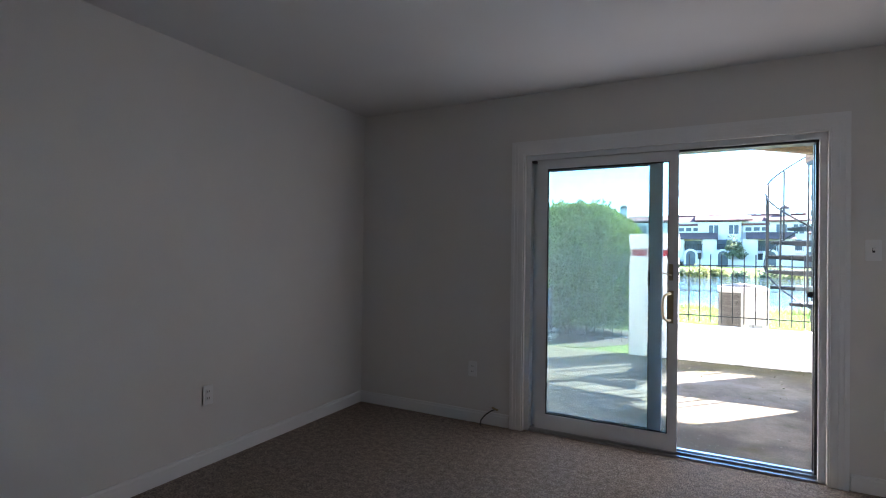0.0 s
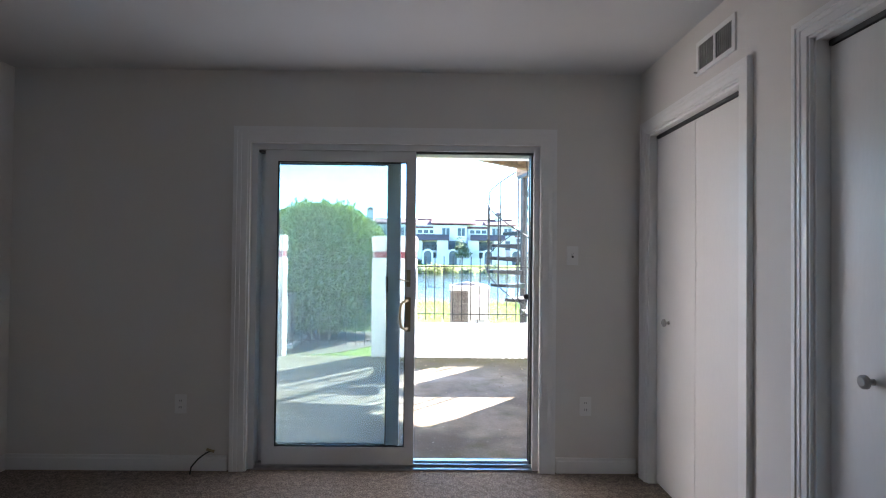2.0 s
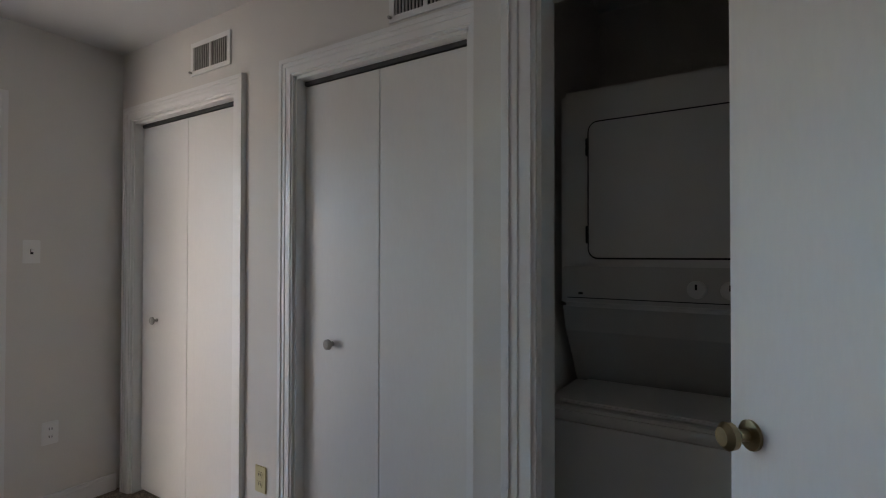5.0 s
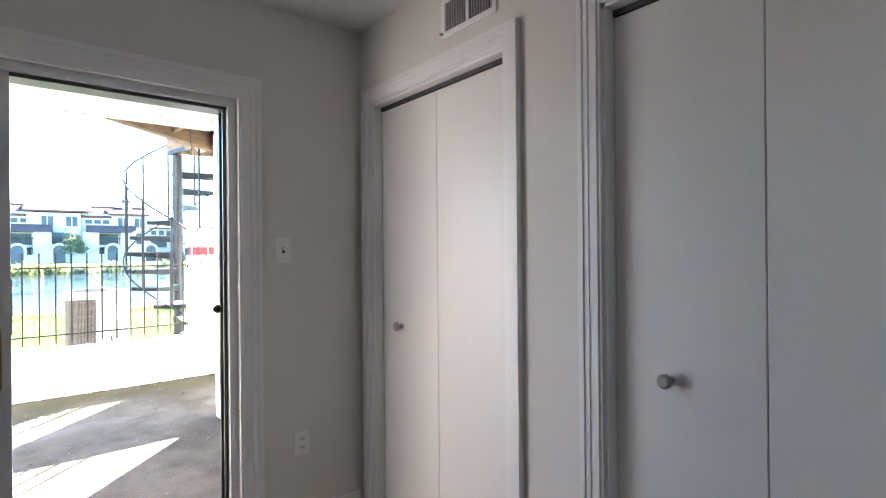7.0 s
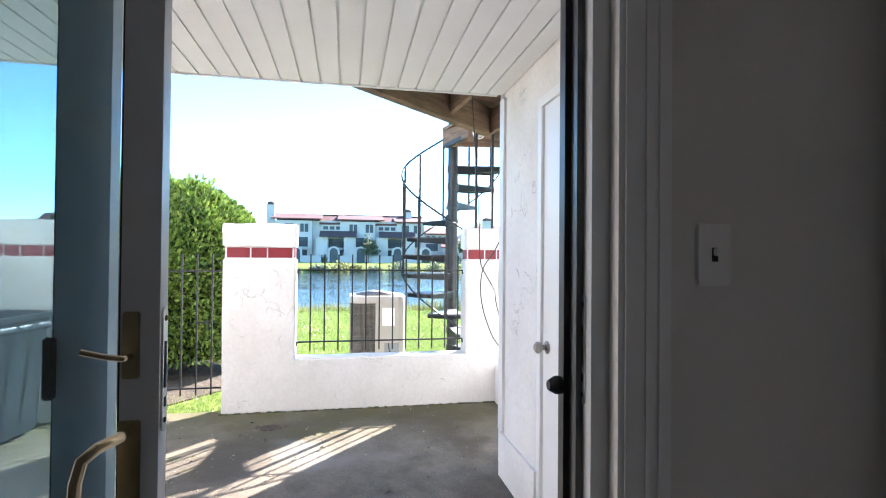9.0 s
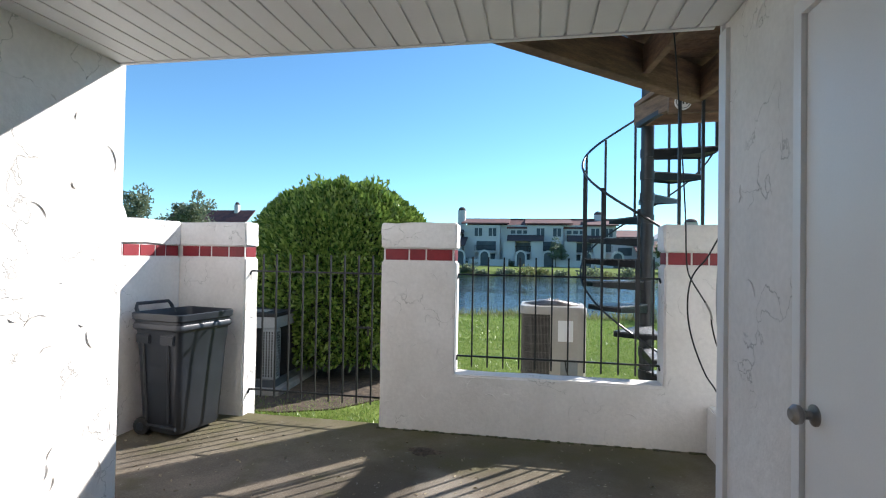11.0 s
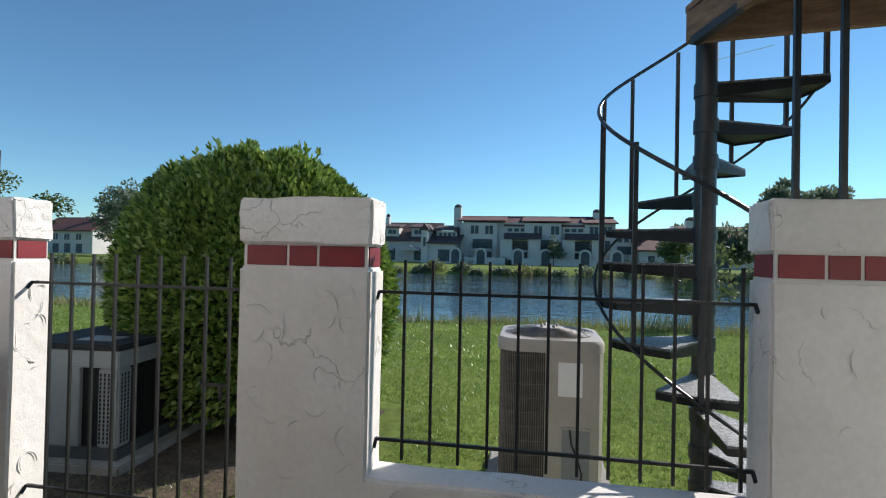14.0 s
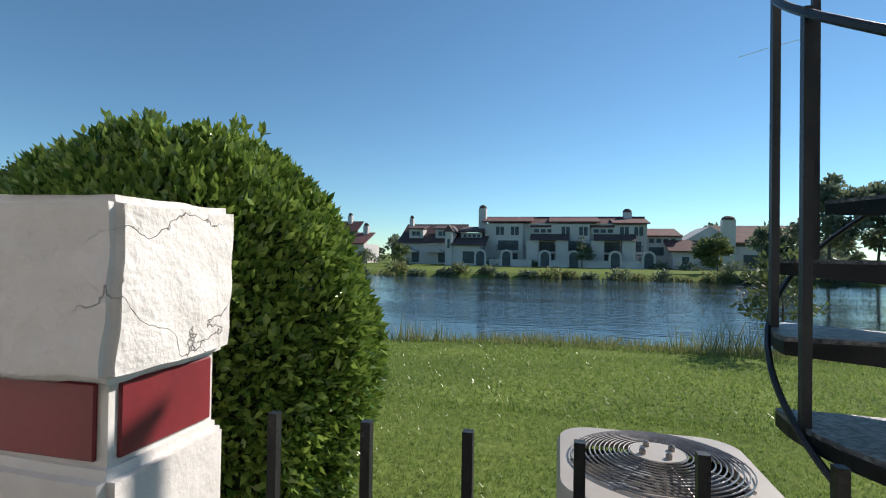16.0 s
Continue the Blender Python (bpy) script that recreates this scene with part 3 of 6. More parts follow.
def outlet(axis, x, y, z, plate, label, kind="outlet"):
    t = thing("wall_outlet" if kind == "outlet" else "light_switch", (x, y, z), label, "outlet" if kind == "outlet" else "switch")
    if axis == "y":
        f = lambda a, b, c0, c1, d0, d1: (x + a, x + b, y - d1, y - d0, z + c0, z + c1)
    elif axis == "x-":
        f = lambda a, b, c0, c1, d0, d1: (x - d1, x - d0, y + a, y + b, z + c0, z + c1)
    else:
        f = lambda a, b, c0, c1, d0, d1: (x + d0, x + d1, y + a, y + b, z + c0, z + c1)
    w, h = (0.036, 0.058)
    part("plate", boxes(f(-w, w, -h, h, 0, 0.006), bevel=0.003), plate, t)
    if kind == "outlet":
        for dz in (-0.02, 0.02):
            part("socket", boxes(f(-0.016, 0.016, dz - 0.014, dz + 0.014, 0.005, 0.009), bevel=0.002), plate, t)
            for dx in (-0.006, 0.006):
                part("slot", boxes(f(dx - 0.0016, dx + 0.0016, dz - 0.004, dz + 0.007, 0.0085, 0.0096)), RUBBER, t, "dark slot")
    else:
        part("slot", boxes(f(-0.006, 0.006, -0.013, 0.013, 0.005, 0.0075)), RUBBER, t)
        part("toggle", boxes(f(-0.004, 0.004, -0.002, 0.012, 0.006, 0.018), bevel=0.0015), plate, t)
    return t


outlet("y", -0.60, YN, 0.40, PLATE, "white duplex outlet low on the wall")
outlet("y", 1.86, YN, 0.405, PLATE, "white duplex outlet low on the wall beside the slider")
outlet("x+", XL, 2.81, 0.415, PLATE, "white duplex outlet low on the wall")
outlet("x-", XR, 3.085, 0.345, IVORY, "ivory outlet plate between two closets")
outlet("y", 1.775, YN, 1.323, PLATE, "white toggle light switch beside the slider", "switch")
cc = thing("coax_cable", (-0.46, YN - 0.03, 0.1), "short black cable stub coming out above the baseboard", "cable")
part("cable", tube([(-0.40, YN - 0.02, 0.125), (-0.43, YN - 0.03, 0.115), (-0.47, YN - 0.05, 0.085), (-0.50, YN - 0.065, 0.045), (-0.505, YN - 0.07, 0.004)], 0.0045), CABLE, cc, "", True)
part("plug", tube([(-0.43, YN - 0.022, 0.135), (-0.40, YN - 0.02, 0.125), (-0.385, YN - 0.02, 0.12)], 0.008), BRASS, cc, "", True)


def wall_vent(y0, y1, z0, z1):
    v = thing("wall_vent", (XR, (y0 + y1) / 2, z0), "white wall register with grey louvres high on the wall", "vent", "wall registers")
    x = XR
    # flat near-black sheet paints the shade behind the louvres
    part("backing", boxes((x - 0.002, x + 0.0, y0 + 0.02, y1 - 0.02, z0 + 0.02, z1 - 0.02)), BLACKIN, v)
    part("rim", boxes((x - 0.008, x, y0, y1, z0, z0 + 0.022), (x - 0.008, x, y0, y1, z1 - 0.022, z1), (x - 0.008, x, y0, y0 + 0.022, z0 + 0.022, z1 - 0.022), (x - 0.008, x, y1 - 0.022, y1, z0 + 0.022, z1 - 0.022),
                      (x - 0.0078, x, (y0 + y1) / 2 - 0.008, (y0 + y1) / 2 + 0.008, z0 + 0.022, z1 - 0.022)), PLATE, v)
    k = 18
    for i in range(k):
        y = y0 + 0.03 + (y1 - y0 - 0.06) * i / (k - 1)
        if abs(y - (y0 + y1) / 2) > 0.012:
            part("slat", boxes((x - 0.0065, x - 0.002, y - 0.0045, y + 0.002, z0 + 0.022, z1 - 0.022)), GRILL, v)
    part("lever", boxes((x - 0.022, x - 0.006, y1 - 0.012, y1 - 0.004, z0 + 0.012, z0 + 0.02)), GRILL, v)


wall_vent(3.315, 3.63, 2.185, 2.345)
wall_vent(2.07, 2.385, 2.14, 2.30)

# ---- sliding door ----
sd = thing("sliding_door", (0.67, 4.40, 0.0), "white vinyl sliding patio door pushed open, brass handle", "sliding door")
YD = 4.335
part("outer_frame", boxes((OX0, OX0 + 0.035, YD, YE + 0.005, 0.0, OZ), (OX1 - 0.035, OX1, YD, YE + 0.005, 0.0, OZ), (OX0 + 0.035, OX1 - 0.035, YD, YE + 0.005, OZ - 0.035, OZ)), VINYL, sd)
part("jamb_channel", boxes((OX1 - 0.05, OX1 - 0.036, YD + 0.03, YD + 0.045, 0.03, OZ - 0.04), (OX1 - 0.05, OX1 - 0.036, YD + 0.085, YD + 0.10, 0.03, OZ - 0.04)), ALUDARK, sd)
part("jamb_liner", boxes((OX1 - 0.0375, OX1 - 0.0352, YD + 0.047, YE + 0.003, 0.03, OZ - 0.052)), ALUDARK, sd, "dark bronze weather liner")
part("sill_track", boxes((OX0 + 0.035, OX1 - 0.035, YD - 0.01, YE + 0.02, -0.004, 0.012), (OX0 + 0.035, OX1 - 0.035, YD + 0.03, YD + 0.036, 0.012, 0.026), (OX0 + 0.035, OX1 - 0.035, YD + 0.085, YD + 0.091, 0.012, 0.026)), ALU, sd, "worn aluminium sill track")
part("head_track", boxes((OX0 + 0.035, OX1 - 0.035, YD + 0.02, YD + 0.12, OZ - 0.05, OZ - 0.036)), ALUDARK, sd)


def sash(name, x0, x1, y0, y1, z0, z1, st, sr, tr, br):
    p = part(name, boxes((x0, x0 + st, y0, y1, z0, z1), (x1 - sr, x1, y0, y1, z0, z1), (x0 + st, x1 - sr, y0, y1, z1 - tr, z1), (x0 + st, x1 - sr, y0, y1, z0, z0 + br)), VINYL, sd)
    g = part("pane", boxes((x0 + st - 0.004, x1 - sr + 0.004, (y0 + y1) / 2 - 0.003, (y0 + y1) / 2 + 0.003, z0 + br - 0.004, z1 - tr + 0.004)), GLASS, p, "clear glass pane")
    g.visible_shadow = False
    part("gasket", boxes((x0 + st, x0 + st + 0.006, y0 + 0.008, y1 - 0.008, z0 + br, z1 - tr), (x1 - sr - 0.006, x1 - sr, y0 + 0.008, y1 - 0.008, z0 + br, z1 - tr),
                         (x0 + st, x1 - sr, y0 + 0.008, y1 - 0.008, z1 - tr - 0.006, z1 - tr), (x0 + st, x1 - sr, y0 + 0.008, y1 - 0.008, z0 + br, z0 + br + 0.006)), RUBBER, p)
    return p


fix = sash("fixed_panel", OX0 + 0.036, 0.713, YD + 0.07, YD + 0.105, 0.026, OZ - 0.037, 0.062, 0.08, 0.07, 0.1)
slide = sash("sliding_panel", -0.123, 0.810, YD + 0.016, YD + 0.05, 0.026, OZ - 0.037, 0.075, 0.057, 0.065, 0.105)
hx = 0.766
bow = [(0.0, 0.016, 1.035), (-0.006, -0.02, 1.037), (-0.024, -0.042, 1.034), (-0.046, -0.052, 1.02), (-0.055, -0.055, 0.99), (-0.057, -0.056, 0.95), (-0.055, -0.055, 0.91), (-0.046, -0.052, 0.882), (-0.024, -0.042, 0.868), (-0.006, -0.02, 0.865), (0.0, 0.016, 0.867)]
part("handle", tube([(hx + 0.72 * a, YD + b, c) for a, b, c in bow], 0.0085, 10), BRASS, slide, "brass pull handle", True)
part("handle_plate", boxes((hx - 0.013, hx + 0.019, YD + 0.011, YD + 0.017, 0.845, 1.055), bevel=0.002), BRASS, slide)
part("latch_plate", boxes((hx - 0.009, hx + 0.016, YD + 0.011, YD + 0.017, 1.12, 1.225), bevel=0.002), BRASS, slide)
part("latch_lever", tube([(hx + 0.004, YD + 0.014, 1.155), (hx + 0.002, YD - 0.012, 1.156), (hx - 0.02, YD - 0.022, 1.162), (hx - 0.05, YD - 0.024, 1.17)], 0.0045, 8), BRASS, slide, "", True)


def strike(parent, x, side, y, z0, z1, label=""):
    """A round-ended steel plate on a door edge, with screws and a slot."""
    bm = bmesh.new()
    ring = [(0.01 * math.cos(a), (z1 if i < 8 else z0) + 0.01 * math.sin(a) * 1.0) for i, a in enumerate([math.pi * k / 7 for k in range(8)] + [math.pi + math.pi * k / 7 for k in range(8)])]
    f, b = [bm.verts.new((x + side * 0.003, y + p, q)) for p, q in ring], [bm.verts.new((x, y + p, q)) for p, q in ring]
    bm.faces.new(f), bm.faces.new(b[::-1])
    for i in range(16):
        j = (i + 1) % 16
        bm.faces.new((f[i], b[i], b[j], f[j]))
    bmesh.ops.recalc_face_normals(bm, faces=bm.faces[:])
    p = part("strike_plate", bm, ALU, parent, label)
    zm = (z0 + z1) / 2
    lo, hi = sorted((x + side * 0.003, x + side * 0.0042))
    part("slot", boxes((lo, hi, y - 0.004, y + 0.004, zm - 0.03, zm + 0.045)), RUBBER, p, "dark latch slot")
    part("slot", boxes((lo, hi, y - 0.004, y + 0.004, zm - 0.06, zm - 0.045)), RUBBER, p, "dark latch slot")
    for z in (z0 + 0.008, z1 - 0.008):
        part("screw", disc_stack([(0.005, side * 0.003), (0.004, side * 0.0048)], (x, y, z), 10, "x"), RUBBER, p)


strike(slide, 0.810, 1, YD + 0.033, 1.04, 1.22, "brushed steel latch plate on the panel edge")
strike(sd, OX1 - 0.035, -1, YD + 0.03, 1.05, 1.235, "brushed steel strike plate on the jamb")
part("outer_pull", boxes((0.625, 0.64, YD + 0.052, YD + 0.069, 1.08, 1.18), bevel=0.003), RUBBER, fix)
part("catch", disc_stack([(0.018, 0), (0.018, -0.012), (0.01, -0.026)], (OX1 - 0.052, YE - 0.04, 1.06), 14, "x"), RUBBER, sd, "", True)

# ---- patio shell ----
SY, SZ = 6.57, 2.345            # soffit front edge and height
PX0, PX1 = -0.99, 2.08
structure("patio_slab", boxes((PX0 - 1.6, PX1 + 2.2, YE - 0.0, 8.21, -0.3, ZP)), CONC, "stained damp concrete patio slab")
bm = boxes((PX0 - 0.2, PX1 + 0.0, YE, SY + 0.0, SZ + 0.022, SZ + 0.06))
n_b = 27
bw = (PX1 - PX0) / n_b
for i in range(n_b):
    x = PX0 + i * bw
    box(bm, x, x + bw - 0.012, YE + 0.0, SY - 0.012, SZ, SZ + 0.021)
    box(bm, x + bw - 0.012, x + bw, YE, SY - 0.012, SZ + 0.009, SZ + 0.021)
structure("ceiling_patio", bm, SOFFIT, "white grooved vinyl soffit boards")
structure("trim", boxes((PX0, PX1 - 0.045, SY - 0.012, SY + 0.012, SZ - 0.006, SZ + 0.06)), SOFFIT, "white soffit edge channel")
structure("wall_patio_west", boxes((PX0 - 0.2, PX0, YE, SY + 0.05, -0.3, 5.6), bevel=0.012), STUCCO, "white trowelled stucco patio side wall")
SD0, SD1, SDT = 5.08, 5.93, 2.10
structure("wall_shed", boxes((PX1, PX1 + 0.14, YE, SD0, -0.3, 2.7), (PX1, PX1 + 0.14, SD1, SY, -0.3, 2.7), (PX1, PX1 + 0.14, SD0, SD1, SDT, 2.7), (PX1 + 0.14, PX1 + 1.6, SY - 0.14, SY, -0.3, 2.7), (PX1 + 1.46, PX1 + 1.6, YE, SY - 0.14, -0.3, 2.7)), STUCCO, "white stucco storage closet wall")
structure("shed_plinth", boxes((PX1 - 0.018, PX1, YE, SD0 - 0.03, -0.3, 0.2), (PX1 - 0.018, PX1, SD1 + 0.03, SY, -0.3, 0.2)), STUCCO, "thicker stucco base")
structure("trim", boxes((PX1 - 0.014, PX1 + 0.07, SY - 0.002, SY + 0.02, 0.0, SZ + 0.02), (PX1 - 0.018, PX1 - 0.0, SY - 0.06, SY + 0.02, 0.21, SZ - 0.03)), SOFFIT, "white corner board of the storage closet")
shd = thing("storage_door", (PX1, 5.5, ZP), "white flush outdoor storage door with a dark knob, shut", "door")
part("leaf", boxes((PX1 + 0.012, PX1 + 0.05, SD0 + 0.012, SD1 - 0.012, ZP + 0.015, SDT - 0.012), bevel=0.002), TRIM, shd)
part("stop", boxes((PX1 - 0.004, PX1 + 0.06, SD1 - 0.012, SD1 + 0.035, ZP, SDT + 0.035), (PX1 - 0.004, PX1 + 0.06, SD0 - 0.035, SD0 + 0.012, ZP, SDT + 0.035), (PX1 - 0.004, PX1 + 0.06, SD0 + 0.012, SD1 - 0.012, SDT - 0.012, SDT + 0.035)), TRIM, shd)
part("knob", disc_stack([(0.032, 0), (0.032, -0.006), (0.013, -0.012), (0.013, -0.03), (0.028, -0.042), (0.030, -0.056), (0.018, -0.068)], (PX1 + 0.012, 5.86, 0.86), 20, "x"), WIRE, shd, "tarnished metal knob", True)
# unseen block over and beside the rooms, added to cast shade
structure("upper_shade_block", boxes((PX0 - 0.2, PX1, YE + 0.0, SY, SZ + 0.065, 5.6), (XL - 3, XR + 5, YS - 0.1, YE, H + 0.125, 5.6), (XL - 3, XL - 0.16, YS - 0.1, YE, -0.2, H + 0.12), (XR + 1.06, XR + 5, YS - 0.1, YE - 0.003, -0.2, H + 0.12)), STUCCO, "plain unseen upper storey block, added to cast shade")


# ---- garden walls with tile bands ----
BAND0, BAND1, TOP = 1.275, 1.375, 1.58


def rough_edges(bm, amount, seed):
    for v in bm.verts:
        v.co += Vector([noise.noise(v.co * 4 + Vector((seed, k * 7.3, 0))) for k in range(3)]) * amount


def tile_row(parent, axis, plane, side, a0, a1, lens=(0.155, 0.105, 0.155), first=0.0):
    """Red tiles set in the band groove: alternate lengths with mortar between."""
    a, k = a0 + 0.012 + first, 0
    while a < a1 - 0.02:
        b = min(a + lens[k % 3], a1 - 0.008)
        lo = max(a, a0 + 0.006)
        if b - lo > 0.02:
            p0, p1 = sorted((plane - side * 0.001, plane + side * 0.005))
            r = (lo, b, p0, p1, BAND0 + 0.006, BAND1 - 0.006) if axis == "x" else (p0, p1, lo, b, BAND0 + 0.006, BAND1 - 0.006)
            part("tile", boxes(r, bevel=0.002, seg=1), TILE, parent)
        a, k = b + 0.013, k + 1


def pier(name, x0, x1, y0, y1, label, seed, faces, low=None):
    """A stucco pier: body, recessed band with tiles, cap."""
    bm = bmesh.new()
    bmesh.ops.create_cube(bm, size=1)
    for v in bm.verts:
        v.co = Vector(((x0 + x1) / 2 + v.co.x * (x1 - x0), (y0 + y1) / 2 + v.co.y * (y1 - y0), (BAND0 + ZP - 0.2) / 2 + v.co.z * (BAND0 - ZP + 0.2)))
    bmesh.ops.subdivide_edges(bm, edges=bm.edges[:], cuts=7, use_grid_fill=True)
    rough_edges(bm, 0.006, seed)
    bmesh.ops.bevel(bm, geom=[e for e in bm.edges if len(e.link_faces) == 2 and e.calc_face_angle(0) > 1], offset=0.012, segments=2, affect="EDGES")
    w = structure(name, bm, STUCCO, label, True)
    g = 0.016
    part("band", boxes((x0 + g, x1 - g, y0 + g, y1 - g, BAND0 - 0.02, BAND1 + 0.02)), RIDGE, w, "mortar band behind the tiles")
    bm = bmesh.new()
    bmesh.ops.create_cube(bm, size=1)
    e = 0.004
    for v in bm.verts:
        v.co = Vector(((x0 + x1) / 2 + v.co.x * (x1 - x0 + 2 * e), (y0 + y1) / 2 + v.co.y * (y1 - y0 + 2 * e), (BAND1 + TOP) / 2 + v.co.z * (TOP - BAND1)))
    bmesh.ops.subdivide_edges(bm, edges=bm.edges[:], cuts=21, use_grid_fill=True)
    bmesh.ops.bevel(bm, geom=[q for q in bm.edges if len(q.link_faces) == 2 and q.calc_face_angle(0) > 1], offset=0.012, segments=3, affect="EDGES")
    rough_edges(bm, 0.010, seed + 3)
    for v in bm.verts:
        v.co += Vector([noise.noise(v.co * 22 + Vector((seed, q * 5.1, 0))) for q in range(3)]) * 0.004
    part("cap", bm, CAPSTUCCO, w, "cracked rough-trowelled cap", True)
    for f in faces:
        tile_row(w, *f)
    return w


PY0, PY1 = 8.12, 8.325
g = 0.016
wA = pier("wall_pier_1", -2.02, -1.172, PY0, PY1, "white stucco garden wall end with red tile band", 1.0, [("x", PY0 + g, -1, -1.80, -1.172 - g), ("y", -1.172 - g, 1, PY0 + g, PY1 - g)])
wB = pier("wall_pier_2", 0.04, 0.652, PY0, PY1, "white stucco gate pier with red tile band and cracks", 5.0, [("x", PY0 + g, -1, 0.04 + g, 0.652 - g, (0.19, 0.128, 0.206), 0.004), ("y", 0.652 - g, 1, PY0 + g, PY1 - g), ("y", 0.04 + g, -1, PY0 + g, PY1 - g)])
wC = pier("wall_pier_3", 2.208, 4.2, PY0, PY1, "white stucco garden wall with red tile band", 9.0, [("x", PY0 + g, -1, 2.208 + g, 3.3), ("y", 2.208 + g, -1, PY0 + g, PY1 - g)])
wL = pier("wall_low_west", -2.02, -1.80, 6.0, PY0 - 0.002, "white stucco low side wall with red tile band", 14.0, [("y", -1.80 - g, 1, 6.3, PY0 - 0.01)])
structure("wall_low_return", boxes((-1.80, PX0 - 0.2, 6.2, 6.4, -0.3, TOP), bevel=0.01), STUCCO, "plain stucco return wall")
bm = bmesh.new()
bmesh.ops.create_cube(bm, size=1)
for v in bm.verts:
    v.co = Vector((1.43 + v.co.x * 1.616, (PY0 + PY1) / 2 + v.co.y * (PY1 - PY0 + 0.001), (0.383 + ZP - 0.2) / 2 + v.co.z * (0.383 - ZP + 0.2)))
bmesh.ops.subdivide_edges(bm, edges=bm.edges[:], cuts=9, use_grid_fill=True)
rough_edges(bm, 0.006, 5.0)
bmesh.ops.bevel(bm, geom=[e for e in bm.edges if len(e.link_faces) == 2 and e.calc_face_angle(0) > 1], offset=0.014, segments=2, affect="EDGES")
wS = structure("wall_sill", bm, STUCCO, "low white stucco wall below the railing", True)
structure("shed_step", boxes((2.50, 3.2, 7.45, PY0 - 0.01, -0.3, 0.27), bevel=0.012), STUCCO, "low white stucco block in the corner")


def trowel_marks(wall, axis, plane, side, a0, a1, z0, z1, count, seed):
    """Thin curved ridges left by the trowel."""
    rng = random.Random(seed)
    bm = bmesh.new()
    for _ in range(count):
        ca, cz, r = rng.uniform(a0 + 0.06, a1 - 0.06), rng.uniform(z0 + 0.06, z1 - 0.06), rng.uniform(0.03, 0.11)
        s, sweep, k = rng.uniform(0, math.tau), rng.uniform(0.6, 1.9), 8
        inner, outer, crest = [], [], []
        for i in range(k + 1):
            th, w = s + sweep * i / k, 0.0034 * math.sin(math.pi * (i + 0.35) / (k + 0.7)) + 0.0006
            for rr, store, h in ((r - w, inner, 0.0005), (r + w * 0.5, crest, w * 1.1), (r + w, outer, 0.0005)):
                aa, zz = ca + rr * math.cos(th) * 0.8, cz + rr * math.sin(th)
                aa, zz = min(max(aa, a0 + 0.015), a1 - 0.015), min(max(zz, z0), z1)
                h += 0.005
                store.append(bm.verts.new((aa, plane + side * h, zz) if axis == "x" else (plane + side * h, aa, zz)))
        for i in range(k):
            bm.faces.new((inner[i], inner[i + 1], crest[i + 1], crest[i]))
            bm.faces.new((crest[i], crest[i + 1], outer[i + 1], outer[i]))
    bmesh.ops.recalc_face_normals(bm, faces=bm.faces[:])
    tagged(part("trowel_ridges", bm, RIDGE, wall), kind="stuff")


trowel_marks(wA, "x", PY0, -1, -1.79, -1.18, ZP + 0.1, BAND0 - 0.05, 14, 1)
trowel_marks(wA, "y", -1.172, 1, PY0, PY1, ZP + 0.1, BAND0 - 0.05, 10, 2)
trowel_marks(wB, "x", PY0, -1, 0.04, 0.652, ZP + 0.05, BAND0 - 0.05, 22, 3)
trowel_marks(wC, "x", PY0, -1, 2.22, 3.3, ZP + 0.3, BAND0 - 0.05, 22, 6)
trowel_marks(wL, "y", -1.80, 1, 6.4, PY0, ZP + 0.1, BAND0 - 0.05, 34, 7)
trowel_marks(wS, "x", PY0 - 0.001, -1, 0.66, 2.2, ZP + 0.06, 0.36, 14, 8)
trowel_marks(bpy.data.objects["wall_patio_west"], "y", PX0 - 0.003, 1, 4.9, SY, ZP + 0.1, 2.3, 60, 9)
trowel_marks(bpy.data.objects["wall_shed"], "y", PX1 + 0.003, -1, 6.0, SY - 0.02, 0.3, 2.3, 7, 10)

# quarter arch of the next garden, white stucco
bm = bmesh.new()
ring = []
for i in range(19):
    a = radians(90) * i / 18
    ring.append([bm.verts.new((-4.30 + r * math.cos(a) * 1.0, y, 1.3 + r * math.sin(a) * 1.12)) for r, y in ((0.68, 8.95), (1.02, 8.95), (1.02, 9.2), (0.68, 9.2))])
for a, b in zip(ring, ring[1:]):
    for i in range(4):
        j = (i + 1) % 4
        bm.faces.new((a[i], a[j], b[j], b[i]))
bm.faces.new(ring[0][::-1]), bm.faces.new(ring[-1])
bmesh.ops.recalc_face_normals(bm, faces=bm.faces[:])
structure("wall_arch", bm, STUCCO, "white stucco quarter arch over the next garden wall", True)
structure("wall_arch_base", boxes((-4.9, -3.32, 8.93, 9.22, -0.3, 1.32), (-4.9, -4.42, 8.94, 9.21, 1.33, 2.4)), STUCCO, "white stucco wall under the arch")


# ---- iron fences ----
def fence(x0, x1, bars, zl, zu, zb, zt, label, fy=8.22):
    f = thing("iron_fence", ((x0 + x1) / 2, fy, zb), label, "fence", "iron fence panels")
    for z in (zl, zu):
        part("rail", tube([(x0 - 0.0, fy, z), (x1, fy, z)], 0.0068, square=True), IRON, f)
        for x, s in ((x0, 1), (x1, -1)):
            part("bracket", tube([(x + s * 0.03, fy, z), (x + s * 0.003, (fy - 0.005), z), (x + s * 0.0, (fy - 0.03), z - 0.03)], 0.008, square=True), IRON, f)
    for i, x in enumerate(bars):
        part("bar", tube([(x, fy, zb), (x, fy, zt)], 0.0062, square=True), IRON, f)
    return f


